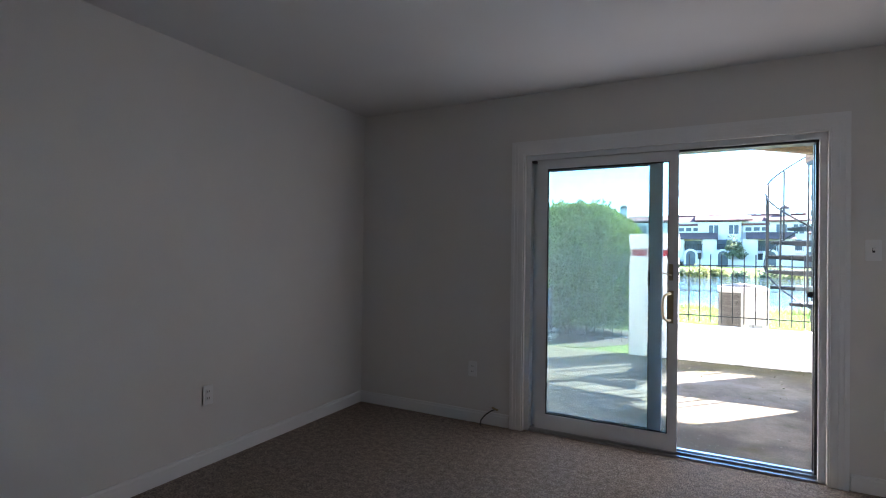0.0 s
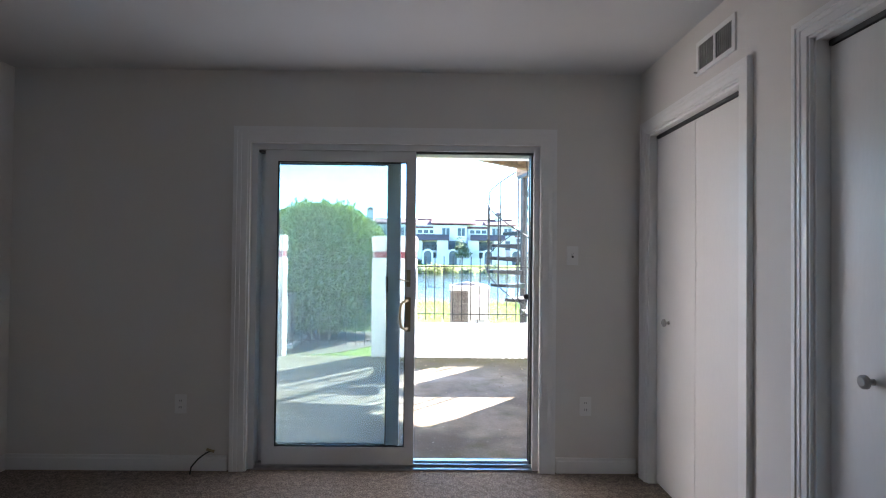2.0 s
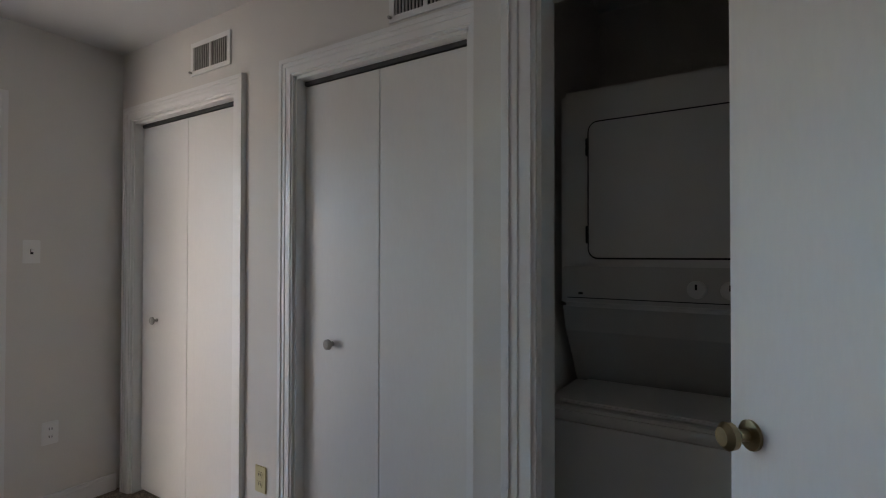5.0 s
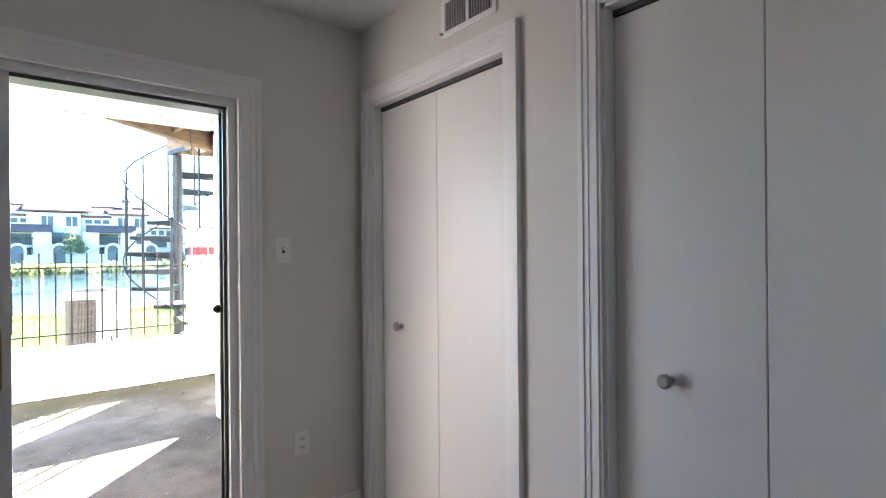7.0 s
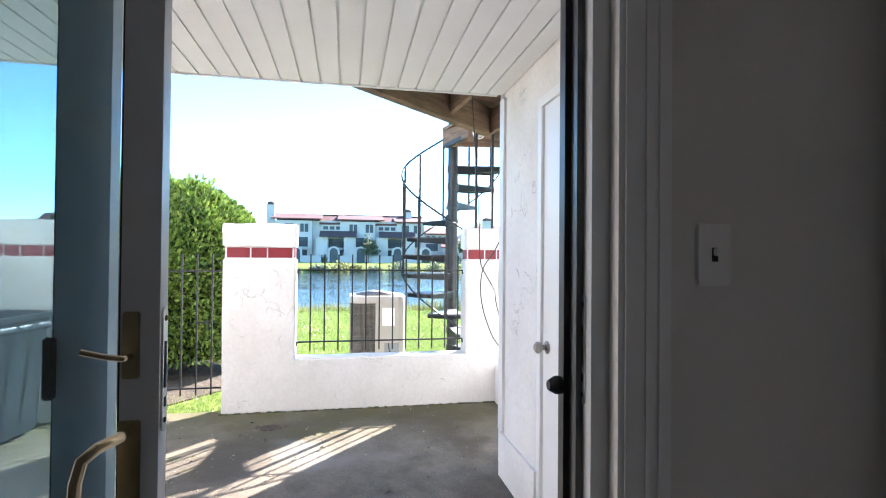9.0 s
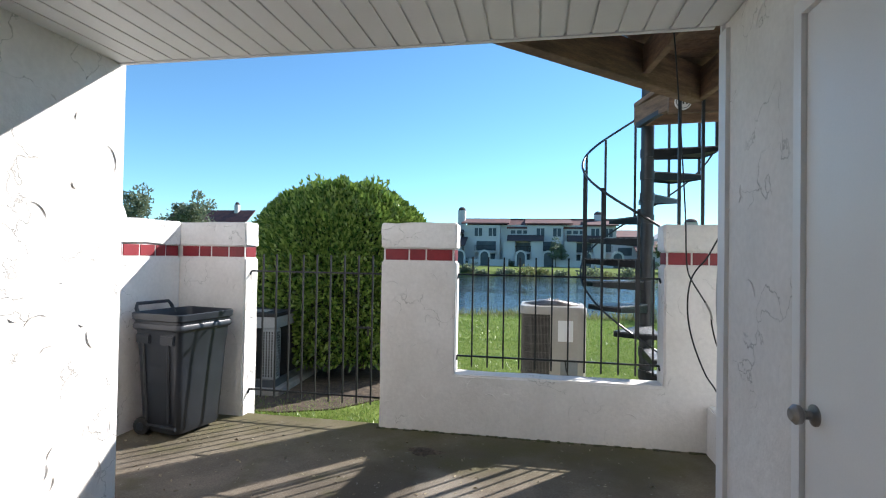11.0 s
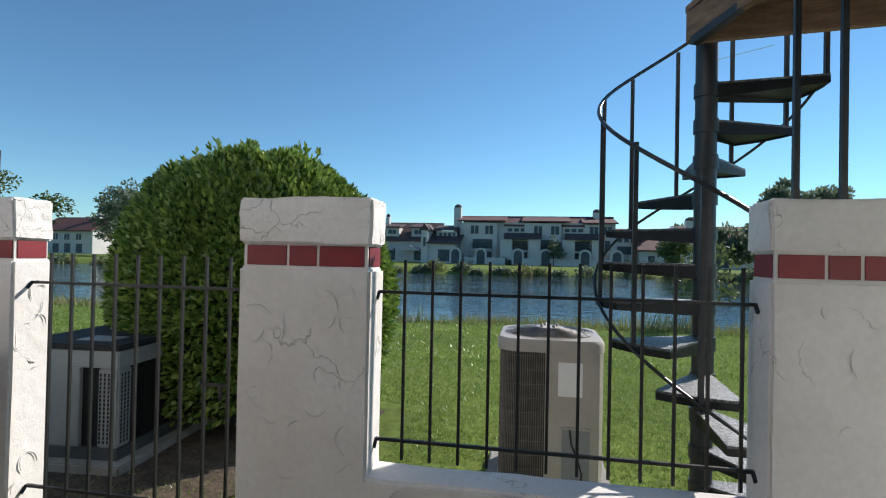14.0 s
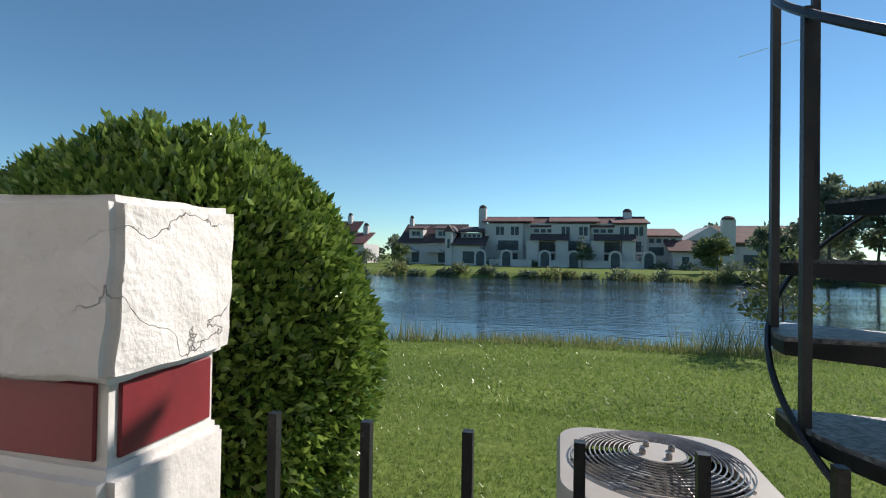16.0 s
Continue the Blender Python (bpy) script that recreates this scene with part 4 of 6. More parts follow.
fence(-1.172, 0.04, [-1.06 + 0.1245 * i for i in range(9)], 0.13, 1.16, 0.07, 1.31, "black wrought-iron fence panel between two stucco piers")
fence(0.652, 2.208, [0.775 + 0.126 * i for i in range(12)], 0.51, 1.17, 0.425, 1.315, "black wrought-iron railing above the low stucco wall", 8.25)
lt = thing("gate_latch", (-0.12, 8.2, 0.72), "small rusty gate latch on the iron fence", "latch")
part("bolt", boxes((-0.2, -0.06, 8.2, 8.212, 0.70, 0.716), bevel=0.002), IRON, lt)
part("tab", boxes((-0.1, -0.085, 8.198, 8.213, 0.64, 0.72), bevel=0.002), IRON, lt)

# ---- spiral stair ----
CX, CY, R = 2.292, 9.14, 0.585
st = thing("spiral_stair", (CX, CY, -0.1), "black steel spiral stair with checker-plate treads", "spiral stair")
part("pole", disc_stack([(0.058, -0.12), (0.058, 3.9)], (CX, CY, 0), 20), STEEL, st, "", True)
part("base_plate", disc_stack([(0.14, -0.12), (0.14, -0.10)], (CX, CY, 0), 20), STEEL, st)
STEP, RISE, Z0, TURN0 = radians(30.5), 0.205, 2.345, radians(7)
for k in range(12):
    th, z = TURN0 + STEP * k, Z0 - RISE * k
    h = radians(18.5)
    pts = [(CX + 0.05 * math.cos(th - 1.1), CY + 0.05 * math.sin(th - 1.1))]
    pts += [(CX + R * math.cos(th + a), CY + R * math.sin(th + a)) for a in (-h, -h / 2, 0, h / 2, h)]
    pts += [(CX + 0.05 * math.cos(th + 1.1), CY + 0.05 * math.sin(th + 1.1))]
    tr = part("tread", prism(pts, z - 0.012, z), TREADTOP, st)
    bm = bmesh.new()
    lip = [pts[0], pts[1], pts[2], pts[3], pts[4], pts[5], pts[6]]
    for a, b in zip(lip, lip[1:]):
        da = 0.088 if a in (pts[0], pts[6]) else 0.048
        db = 0.088 if b in (pts[0], pts[6]) else 0.048
        v = [bm.verts.new(p) for p in ((*a, z - 0.0125), (*b, z - 0.0125), (*b, z - db), (*a, z - da))]
        bm.faces.new(v)
    bmesh.ops.solidify(bm, geom=bm.faces[:], thickness=0.006)
    part("apron", bm, STEEL, tr)
    part("soffit_plate", prism(pts, z - 0.034, z - 0.0135), STEEL, tr, "black painted underside")
    part("hub", disc_stack([(0.066, z - 0.075), (0.066, z + 0.002)], (CX, CY, 0), 18), STEEL, tr, "", True)
    xo, yo = CX + (R - 0.005) * math.cos(th + radians(1.9 * k - 14)), CY + (R - 0.005) * math.sin(th + radians(1.9 * k - 14))
    part("baluster", tube([(xo, yo, z - 0.03), (xo, yo, z + 1.03)], 0.011, square=True), STEEL, st)
helix = lambda dz, r, k0, k1: [(CX + r * math.cos(TURN0 + STEP * q), CY + r * math.sin(TURN0 + STEP * q), Z0 - RISE * q + dz) for q in [k0 + (k1 - k0) * i / 90 for i in range(91)]]
part("handrail", tube(helix(1.0, R, -0.5, 10.8), 0.0115, 8), STEEL, st, "", True)
part("stringer_rod", tube(helix(-0.03, R + 0.008, -0.2, 10.9), 0.009, 6), STEEL, st, "", True)

# ---- upper deck ----
dk = thing("upper_deck", (2.6, 7.8, 2.45), "weathered timber deck and landing overhead", "deck")


def beam(name, a, b, w, z0, z1, label=""):
    a, b = Vector((*a, 0)), Vector((*b, 0))
    d = (b - a).normalized()
    s = Vector((-d.y, d.x, 0)) * w / 2
    return part(name, prism([(p.x, p.y) for p in (a + s, b + s, b - s, a - s)], z0, z1, 0.004), WOOD, dk, label)


beam("edge_beam", (0.98, 6.74), (2.40, 8.05), 0.09, 2.45, 2.70, "diagonal timber edge beam")
beam("joist", (2.42, 8.02), (2.56, 6.6), 0.045, 2.46, 2.68)
beam("joist", (2.95, 8.25), (2.98, 6.6), 0.045, 2.46, 2.68)
beam("joist", (1.95, 7.55), (2.05, 6.6), 0.045, 2.5, 2.68)
beam("fascia", (2.26, 8.28), (4.2, 8.24), 0.045, 2.44, 2.70)
beam("fascia", (2.17, 9.05), (2.45, 8.30), 0.045, 2.55, 2.72)
beam("fascia", (2.17, 9.05), (3.25, 8.92), 0.045, 2.55, 2.72)
part("steel_angle", tube([(2.18, 9.0, 2.54), (2.5, 8.2, 2.62), (2.62, 7.9, 2.66)], 0.022, square=True), STEEL, dk, "dark steel angle under the landing")
deckpoly = [(0.95, 6.6), (2.38, 8.08), (2.15, 9.06), (3.3, 8.95), (4.2, 8.3), (4.2, 6.6)]
bm = bmesh.new()
for i in range(18):
    y = 6.6 + 0.145 * i
    xs = []
    for yy in (y, y + 0.138):
        cut = [p[0] + (q[0] - p[0]) * (yy - p[1]) / (q[1] - p[1]) for p, q in zip(deckpoly, deckpoly[1:] + deckpoly[:1]) if min(p[1], q[1]) <= yy < max(p[1], q[1])]
        if len(cut) >= 2:
            xs.append((min(cut), max(cut), yy))
    if len(xs) == 2:
        (a0, a1, ya), (b0, b1, yb) = xs
        v = [bm.verts.new((x, yy, z)) for z in (2.722, 2.76) for x, yy in ((a0, ya), (a1, ya), (b1, yb), (b0, yb))]
        for f in ((3, 2, 1, 0), (4, 5, 6, 7), (0, 1, 5, 4), (1, 2, 6, 5), (2, 3, 7, 6), (3, 0, 4, 7)):
            bm.faces.new([v[j] for j in f])
part("decking", bm, WOOD, dk)
pq = part("plaque", disc_stack([(0.062, 0.0), (0.062, -0.012), (0.058, -0.014)], (2.36, 8.257, 2.52), 28, "y"), PLATE, dk, "round white plaque with worn dark marks")
part("plaque_ring", tube([(2.36 + 0.05 * math.cos(a * math.tau / 28), 8.242, 2.52 + 0.05 * math.sin(a * math.tau / 28)) for a in range(29)], 0.0022, 5), ACDARK, pq)
for dx in (-0.024, 0.0, 0.024):
    part("mark", boxes((2.36 + dx - 0.006, 2.36 + dx + 0.006, 8.2405, 8.2425, 2.5, 2.54), bevel=0.0005), ACDARK, pq)
part("hanger", boxes((2.60, 2.70, 7.62, 7.66, 2.45, 2.49)), ALU, dk, "galvanised joist hanger")
pr = thing("deck_posts", (2.57, 8.22, TOP), "black square steel bars standing on the garden wall", "railing")
for x in (2.33, 2.495, 2.665, 2.825, 2.99):
    part("post", tube([(x, 8.22, TOP - 0.012), (x, 8.22, 2.72)], 0.0105, square=True), STEEL, pr)

# cables and pipe on the wall
def slack(pts, k=6):
    """A smooth line through the given places."""
    p = [Vector(q) for q in (pts[0], *pts, pts[-1])]
    res = []
    for a, b, c, d in zip(p, p[1:], p[2:], p[3:]):
        for i in range(k):
            t = i / k
            res.append(tuple(0.5 * ((2 * b) + (c - a) * t + (2 * a - 5 * b + 4 * c - d) * t * t + (3 * b - a - 3 * c + d) * t ** 3)))
    return res + [tuple(p[-1])]


c1 = thing("hanging_cable", (1.95, 6.68, 0.87), "thin black cable hanging from the deck past the closet corner", "cable")
part("cable", tube(slack([(1.89, 6.70, 2.50), (1.905, 6.69, 2.3), (1.933, 6.68, 1.86), (1.953, 6.68, 1.52), (1.957, 6.68, 1.36), (1.964, 6.68, 1.273), (1.982, 6.68, 1.222), (2.041, 6.675, 1.121), (2.061, 6.67, 1.079), (2.065, 6.66, 1.014), (2.088, 6.65, 0.914), (2.115, 6.63, 0.86), (2.16, 6.59, 0.83)]), 0.0034), CABLE, c1, "", True)
part("splice", tube([(2.041, 6.675, 1.121), (2.061, 6.67, 1.079), (2.065, 6.66, 1.045)], 0.0048, 8), SHEATH, c1, "pale taped joint", True)
c2 = thing("hanging_cable", (2.0, 6.68, 0.68), "thin black cable looped beside the wrapped pipe", "cable")
part("cable", tube(slack([(2.14, 6.60, 1.56), (2.093, 6.66, 1.427), (2.046, 6.68, 1.325), (2.008, 6.69, 1.274), (1.982, 6.69, 1.222), (1.969, 6.69, 1.141), (1.972, 6.69, 1.038), (1.997, 6.69, 0.923), (2.043, 6.68, 0.796), (2.076, 6.67, 0.741), (2.102, 6.65, 0.693), (2.127, 6.64, 0.677), (2.146, 6.62, 0.693), (2.17, 6.585, 0.74)]), 0.0036), CABLE, c2, "", True)
pp = thing("wrapped_pipe", (2.12, 6.62, 0.8), "white wrapped pipe bundle on the corner of the storage closet", "pipe")
part("pipe", tube(slack([(2.20, 6.60, 1.86), (2.165, 6.61, 1.62), (2.125, 6.63, 1.42), (2.108, 6.635, 1.22), (2.108, 6.635, 1.07), (2.125, 6.63, 0.94), (2.18, 6.60, 0.8), (2.22, 6.56, 0.74)]), 0.034, 12), SHEATH, pp, "", True)


# ---- wheeled bin ----
def wheeled_bin():
    t = thing("wheeled_bin", (-1.50, 7.76, ZP), "dark grey plastic wheeled bin, lid folded open behind", "bin")
    X0, Y0 = -1.455, 7.74
    turn = radians(-10)

    def ring(bm, z, wx, wy, dx=0.0, k=6, cr=0.05):
        v = []
        for sx, sy, a0 in ((1, 1, 0), (-1, 1, 90), (-1, -1, 180), (1, -1, 270)):
            for i in range(k):
                a = radians(a0 + 90 * i / (k - 1))
                x, y = sx * (wx - cr) + cr * math.cos(a) + dx, sy * (wy - cr) + cr * math.sin(a)
                v.append(bm.verts.new((X0 + x * math.cos(turn) - y * math.sin(turn), Y0 + x * math.sin(turn) + y * math.cos(turn), ZP + z)))
        return v

    def loft(rows, cap=True):
        bm = bmesh.new()
        rs = [ring(bm, *r) for r in rows]
        for a, b in zip(rs, rs[1:]):
            for i in range(len(a)):
                j = (i + 1) % len(a)
                bm.faces.new((a[i], a[j], b[j], b[i]))
        if cap:
            bm.faces.new(rs[0][::-1]), bm.faces.new(rs[-1])
        return bm

    body = [(0.03, 0.175, 0.20), (0.06, 0.188, 0.213), (0.5, 0.208, 0.235), (0.78, 0.222, 0.25), (0.80, 0.232, 0.26), (0.87, 0.238, 0.266), (0.88, 0.25, 0.278), (0.925, 0.253, 0.281), (0.93, 0.247, 0.275), (0.90, 0.235, 0.263), (0.3, 0.19, 0.22)]
    part("body", loft(body), BINP, t, "", True)
    part("rim_ledge", loft([(0.80, 0.236, 0.264), (0.815, 0.247, 0.275), (0.835, 0.247, 0.275), (0.85, 0.24, 0.268)], False), BINP, t, "", True)
    for s in (-1, 1):
        pocket = boxes((X0 + s * 0.12 - 0.07, X0 + s * 0.12 + 0.07, Y0 - 0.268, Y0 - 0.24, ZP + 0.70, ZP + 0.775), bevel=0.008)
        bmesh.ops.rotate(pocket, verts=pocket.verts[:], cent=(X0, Y0, 0), matrix=Matrix.Rotation(turn, 3, "Z"))
        part("grip_pocket", pocket, BINP, t)
    for s in (-1, 1):
        rib = [(s * 0.11, -0.22, 0.12), (s * 0.12, -0.24, 0.5), (s * 0.13, -0.255, 0.76)]
        part("rib", tube([(X0 + x * math.cos(turn) - y * math.sin(turn), Y0 + x * math.sin(turn) + y * math.cos(turn), ZP + z) for x, y, z in rib], 0.012, 6), BINP, t)
    to = lambda x, y, z: (X0 + x * math.cos(turn) - y * math.sin(turn), Y0 + x * math.sin(turn) + y * math.cos(turn), ZP + z)
    part("handle", tube([to(-0.24, -0.2, 0.89), to(-0.275, -0.2, 0.95), to(-0.29, -0.18, 0.985), to(-0.29, 0.10, 0.985), to(-0.275, 0.12, 0.95), to(-0.24, 0.12, 0.89)], 0.014, 8), BINP, t, "", True)
    part("foot_bar", tube([to(-0.17, -0.212, 0.08), to(0.17, -0.212, 0.08)], 0.015, 8), BINP, t)
    for s in (-1, 1):
        c = to(-0.165, s * 0.215, 0.066)
        w = part("wheel", disc_stack([(0.05, -0.02), (0.062, -0.018), (0.066, -0.01), (0.066, 0.01), (0.062, 0.018), (0.05, 0.02)], c, 22, "y"), RUBBER, t, "black plastic wheel", True)
        part("hubcap", disc_stack([(0.03, -0.026), (0.03, 0.026)], c, 16, "y"), BINP, w)
    part("axle", tube([to(-0.165, -0.215, 0.066), to(-0.165, 0.215, 0.066)], 0.01, 8), ALU, t)


wheeled_bin()


# ---- air conditioners ----
def rounded(x0, x1, y0, y1, r, k=5):
    pts = []
    for cx, cy, a0 in ((x1 - r, y1 - r, 0), (x0 + r, y1 - r, 90), (x0 + r, y0 + r, 180), (x1 - r, y0 + r, 270)):
        pts += [(cx + r * math.cos(radians(a0 + 90 * i / (k - 1))), cy + r * math.sin(radians(a0 + 90 * i / (k - 1)))) for i in range(k)]
    return pts


GZ = -0.11
ac = thing("air_conditioner", (1.45, 9.45, GZ), "beige outdoor air-conditioning unit with a round top fan grille", "air conditioner")
AX0, AX1, AY0, AY1, AT = 1.135, 1.765, 9.12, 9.75, 0.848
part("pad", boxes((AX0 - 0.08, AX1 + 0.08, AY0 - 0.08, AY1 + 0.08, GZ - 0.1, GZ + 0.03), bevel=0.01), PAD, ac)
part("base_pan", prism(rounded(AX0, AX1, AY0, AY1, 0.1), GZ + 0.03, GZ + 0.09), ACBEIGE, ac)
part("coil", prism(rounded(AX0 + 0.03, AX1 - 0.03, AY0 + 0.03, AY1 - 0.03, 0.09), GZ + 0.09, AT - 0.075), COIL, ac)
guard = bmesh.new()
gp = rounded(AX0 + 0.012, AX1 - 0.012, AY0 + 0.012, AY1 - 0.012, 0.1, 8)
louver = part("louvre_guard", bmesh.new(), GUARD, ac)
per = []
for a, b in zip(gp, gp[1:] + gp[:1]):
    ln = math.dist(a, b)
    m_ = max(1, round(ln / 0.0135))
    per += [(a[0] + (b[0] - a[0]) * i / m_, a[1] + (b[1] - a[1]) * i / m_) for i in range(m_)]
for x, y in per:
    if not (x > AX0 + 0.33 and y < AY0 + 0.05):
        box(guard, x - 0.0022, x + 0.0022, y - 0.0022, y + 0.0022, GZ + 0.09, AT - 0.07)
for z in [GZ + 0.09 + 0.085 * i for i in range(10)]:
    tube([(x, y, z) for x, y in gp if not (x > AX0 + 0.36 and y < AY0 + 0.05)][5:], 0.0017, 4, guard)
guard.to_mesh(louver.data)
guard.free()
sp = part("service_panel", prism([(AX0 + 0.31, AY0 + 0.002), (AX1 - 0.09, AY0 + 0.002), (AX1 - 0.03, AY0 + 0.03), (AX1 - 0.002, AY0 + 0.09), (AX1 - 0.002, AY0 + 0.16), (AX0 + 0.31, AY0 + 0.16)], GZ + 0.091, AT - 0.07, 0.003), ACBEIGE, ac, "plain beige service panel")
part("data_label", boxes((AX0 + 0.36, AX0 + 0.50, AY0 - 0.001, AY0 + 0.001, 0.52, 0.72)), PLATE, sp, "faded paper data label")
part("side_label", boxes((AX1 - 0.003, AX1 - 0.0008, AY0 + 0.095, AY0 + 0.15, 0.45, 0.74)), PLATE, sp, "faded instruction sticker")
# flat sheet, not cut in: grey paints the shade of the valve recess
part("valve_shade", boxes((AX0 + 0.385, AX1 - 0.085, AY0 - 0.002, AY0 + 0.001, GZ + 0.1, 0.33)), ACGREY, sp, "flat grey sheet, the valve recess's shade put into its colour")
part("recess_lip", boxes((AX0 + 0.372, AX1 - 0.078, AY0 - 0.012, AY0 + 0.001, 0.33, 0.342), (AX0 + 0.372, AX0 + 0.386, AY0 - 0.01, AY0 + 0.001, GZ + 0.1, 0.33), bevel=0.002), ACBEIGE, sp)
part("service_wire", tube([(AX0 + 0.43, AY0 - 0.008, 0.33), (AX0 + 0.44, AY0 - 0.014, 0.25), (AX0 + 0.47, AY0 - 0.02, 0.18), (AX0 + 0.5, AY0 - 0.02, 0.08), (AX0 + 0.49, AY0 - 0.03, GZ + 0.05)], 0.006, 6), CABLE, sp, "black service wire", True)
part("post_strip", boxes((AX0 + 0.285, AX0 + 0.318, AY0 - 0.001, AY0 + 0.05, GZ + 0.09, AT - 0.06), bevel=0.004), ACBEIGE, ac)
ccx, ccy = (AX0 + AX1) / 2, (AY0 + AY1) / 2
bm = bmesh.new()
outer = rounded(AX0 - 0.006, AX1 + 0.006, AY0 - 0.006, AY1 + 0.006, 0.13, 9)
k = len(outer)
inner = [(ccx + 0.272 * math.cos(a), ccy + 0.272 * math.sin(a)) for a in [math.atan2(y - ccy, x - ccx) for x, y in outer]]
rings = [[bm.verts.new((x, y, z)) for (x, y) in src] for src, z in ((outer, AT - 0.075), (outer, AT - 0.02), ([(ccx + (x - ccx) * 0.965, ccy + (y - ccy) * 0.965) for x, y in outer], AT), (inner, AT + 0.004), (inner, AT - 0.03))]
for a, b in zip(rings, rings[1:]):
    for i in range(k):
        j = (i + 1) % k
        bm.faces.new((a[i], a[j], b[j], b[i]))
part("top_cover", bm, ACBEIGE, ac, "", True)
# flat near-black disc, the well's shade is in its colour
part("fan_well", disc_stack([(0.272, AT - 0.13), (0.272, AT - 0.12)], (ccx, ccy, 0), 32), BLACKIN, ac)
grille = part("fan_grille", bmesh.new(), WIRE, ac)
bm = bmesh.new()
for i in range(13):
    r = 0.09 + 0.0155 * i
    z = AT + 0.012 + 0.028 * (1 - (r / 0.275) ** 2)
    tube([(ccx + r * math.cos(a * math.tau / 40), ccy + r * math.sin(a * math.tau / 40), z) for a in range(41)], 0.0026, 5, bm)
for i in range(8):
    a = i * math.tau / 8 + 0.2
    tube([(ccx + r * math.cos(a), ccy + r * math.sin(a), AT + 0.009 + 0.028 * (1 - (r / 0.275) ** 2)) for r in (0.08, 0.15, 0.22, 0.285)], 0.003, 5, bm)
bm.to_mesh(grille.data)
bm.free()
part("fan_hub", disc_stack([(0.088, AT + 0.032), (0.085, AT + 0.04)], (ccx, ccy, 0), 28), ACBEIGE, ac, "", True)
for a in (0.5, 2.1, 3.6, 5.2):
    part("bolt", disc_stack([(0.011, AT + 0.04), (0.011, AT + 0.052), (0.005, AT + 0.058)], (ccx + 0.055 * math.cos(a), ccy + 0.055 * math.sin(a), 0), 8), WIRE, ac)
for i in range(4):
    a = i * math.tau / 4 + 0.4
    v = [(0.07, -0.03), (0.25, -0.075), (0.255, 0.075), (0.07, 0.03)]
    part("fan_blade", prism([(ccx + x * math.cos(a) - y * math.sin(a), ccy + x * math.sin(a) + y * math.cos(a)) for x, y in v], AT - 0.075, AT - 0.07), ACGREY, ac)

a2 = thing("air_conditioner", (-1.7, 9.4, GZ), "grey boxy outdoor air-conditioning unit in the hedge's shade", "air conditioner")
A2 = Matrix.Translation((-1.33, 8.95, 0)) @ Matrix.Rotation(radians(4), 4, "Z")


def part2(name, bm, m, label=""):
    bm.transform(A2)
    return part(name, bm, m, a2, label)


part2("pad", boxes((-0.85, 0.08, -0.08, 1.03, GZ - 0.1, GZ + 0.05), bevel=0.01), PAD)
part2("core", boxes((-0.74, -0.03, 0.03, 0.92, GZ + 0.05, 0.66)), BLACKIN)
part2("lid", boxes((-0.78, 0.012, -0.012, 0.96, 0.66, 0.70), bevel=0.012), BLACKIN, "dark top panel")
part2("lid_plate", boxes((-0.42, -0.16, 0.12, 0.3, 0.70, 0.706), bevel=0.002), ACGREY, "small grey plate on the top")
part2("top_band", boxes((-0.77, 0.0, 0.0, 0.95, 0.545, 0.66), bevel=0.006), ACGREY)
for y in (0.14, 0.2, 0.78):
    part2("screw", boxes((-0.001, 0.004, y - 0.008, y + 0.008, 0.6, 0.616), bevel=0.002), WIRE)
part2("base_band", boxes((-0.77, 0.0, 0.0, 0.95, GZ + 0.05, 0.02), bevel=0.006), ACDARK)
part2("service_panel", boxes((-0.768, -0.28, 0.002, 0.1, 0.02, 0.545), bevel=0.003), ACGREY)
part2("recess_frame", boxes((-0.28, -0.15, 0.03, 0.1, 0.02, 0.545)), BLACKIN, "dark recess in the casing")
part2("corner_post", boxes((-0.15, -0.001, 0.001, 0.13, 0.02, 0.545), bevel=0.012), ACGREY, "perforated grey corner panel")
slots = bmesh.new()
for x in [-0.126 + 0.029 * i for i in range(4)]:
    for k in range(17):
        box(slots, x - 0.006, x + 0.006, -0.0015, 0.004, 0.05 + 0.0275 * k, 0.071 + 0.0275 * k)
for y in (0.035, 0.064, 0.093):
    for k in range(17):
        box(slots, -0.005, 0.0012, y - 0.006, y + 0.006, 0.05 + 0.0275 * k, 0.071 + 0.0275 * k)
tagged(part2("vent_slots", slots, BLACKIN), kind="stuff")
for i in range(28):
    part2("fin", boxes((-0.03, -0.012, 0.15 + i * 0.028, 0.153 + i * 0.028, 0.02, 0.545)), BLACKIN)
part2("coil_post", boxes((-0.03, -0.002, 0.925, 0.95, 0.02, 0.545)), ACDARK)

# ---- ground and water ----
WZ = -0.52


def ground_z(x, y):
    """Lawn that dips to the lake and rises again at the far bank."""
    near = 18.9 + 0.5 * math.sin(x * 0.35) + 0.3 * math.sin(x * 0.9 + 1) + 0.004 * x * x * (0.25 if x > 0 else 0.1)
    far = 56 + 2.0 * math.sin(x * 0.05) + 0.8 * math.sin(x * 0.21)
    z = GZ - 0.02
    if y > 10:
        z -= 0.24 * min(1, (y - 10) / max(0.1, near - 10)) ** 1.3
    if y > near:
        z = GZ - 0.26 - 0.9 * min(1, (y - near) / 1.6)
    if y > far - 2:
        z = -1.27 + 1.2 * min(1, (y - far + 2) / 4.5)
    return z


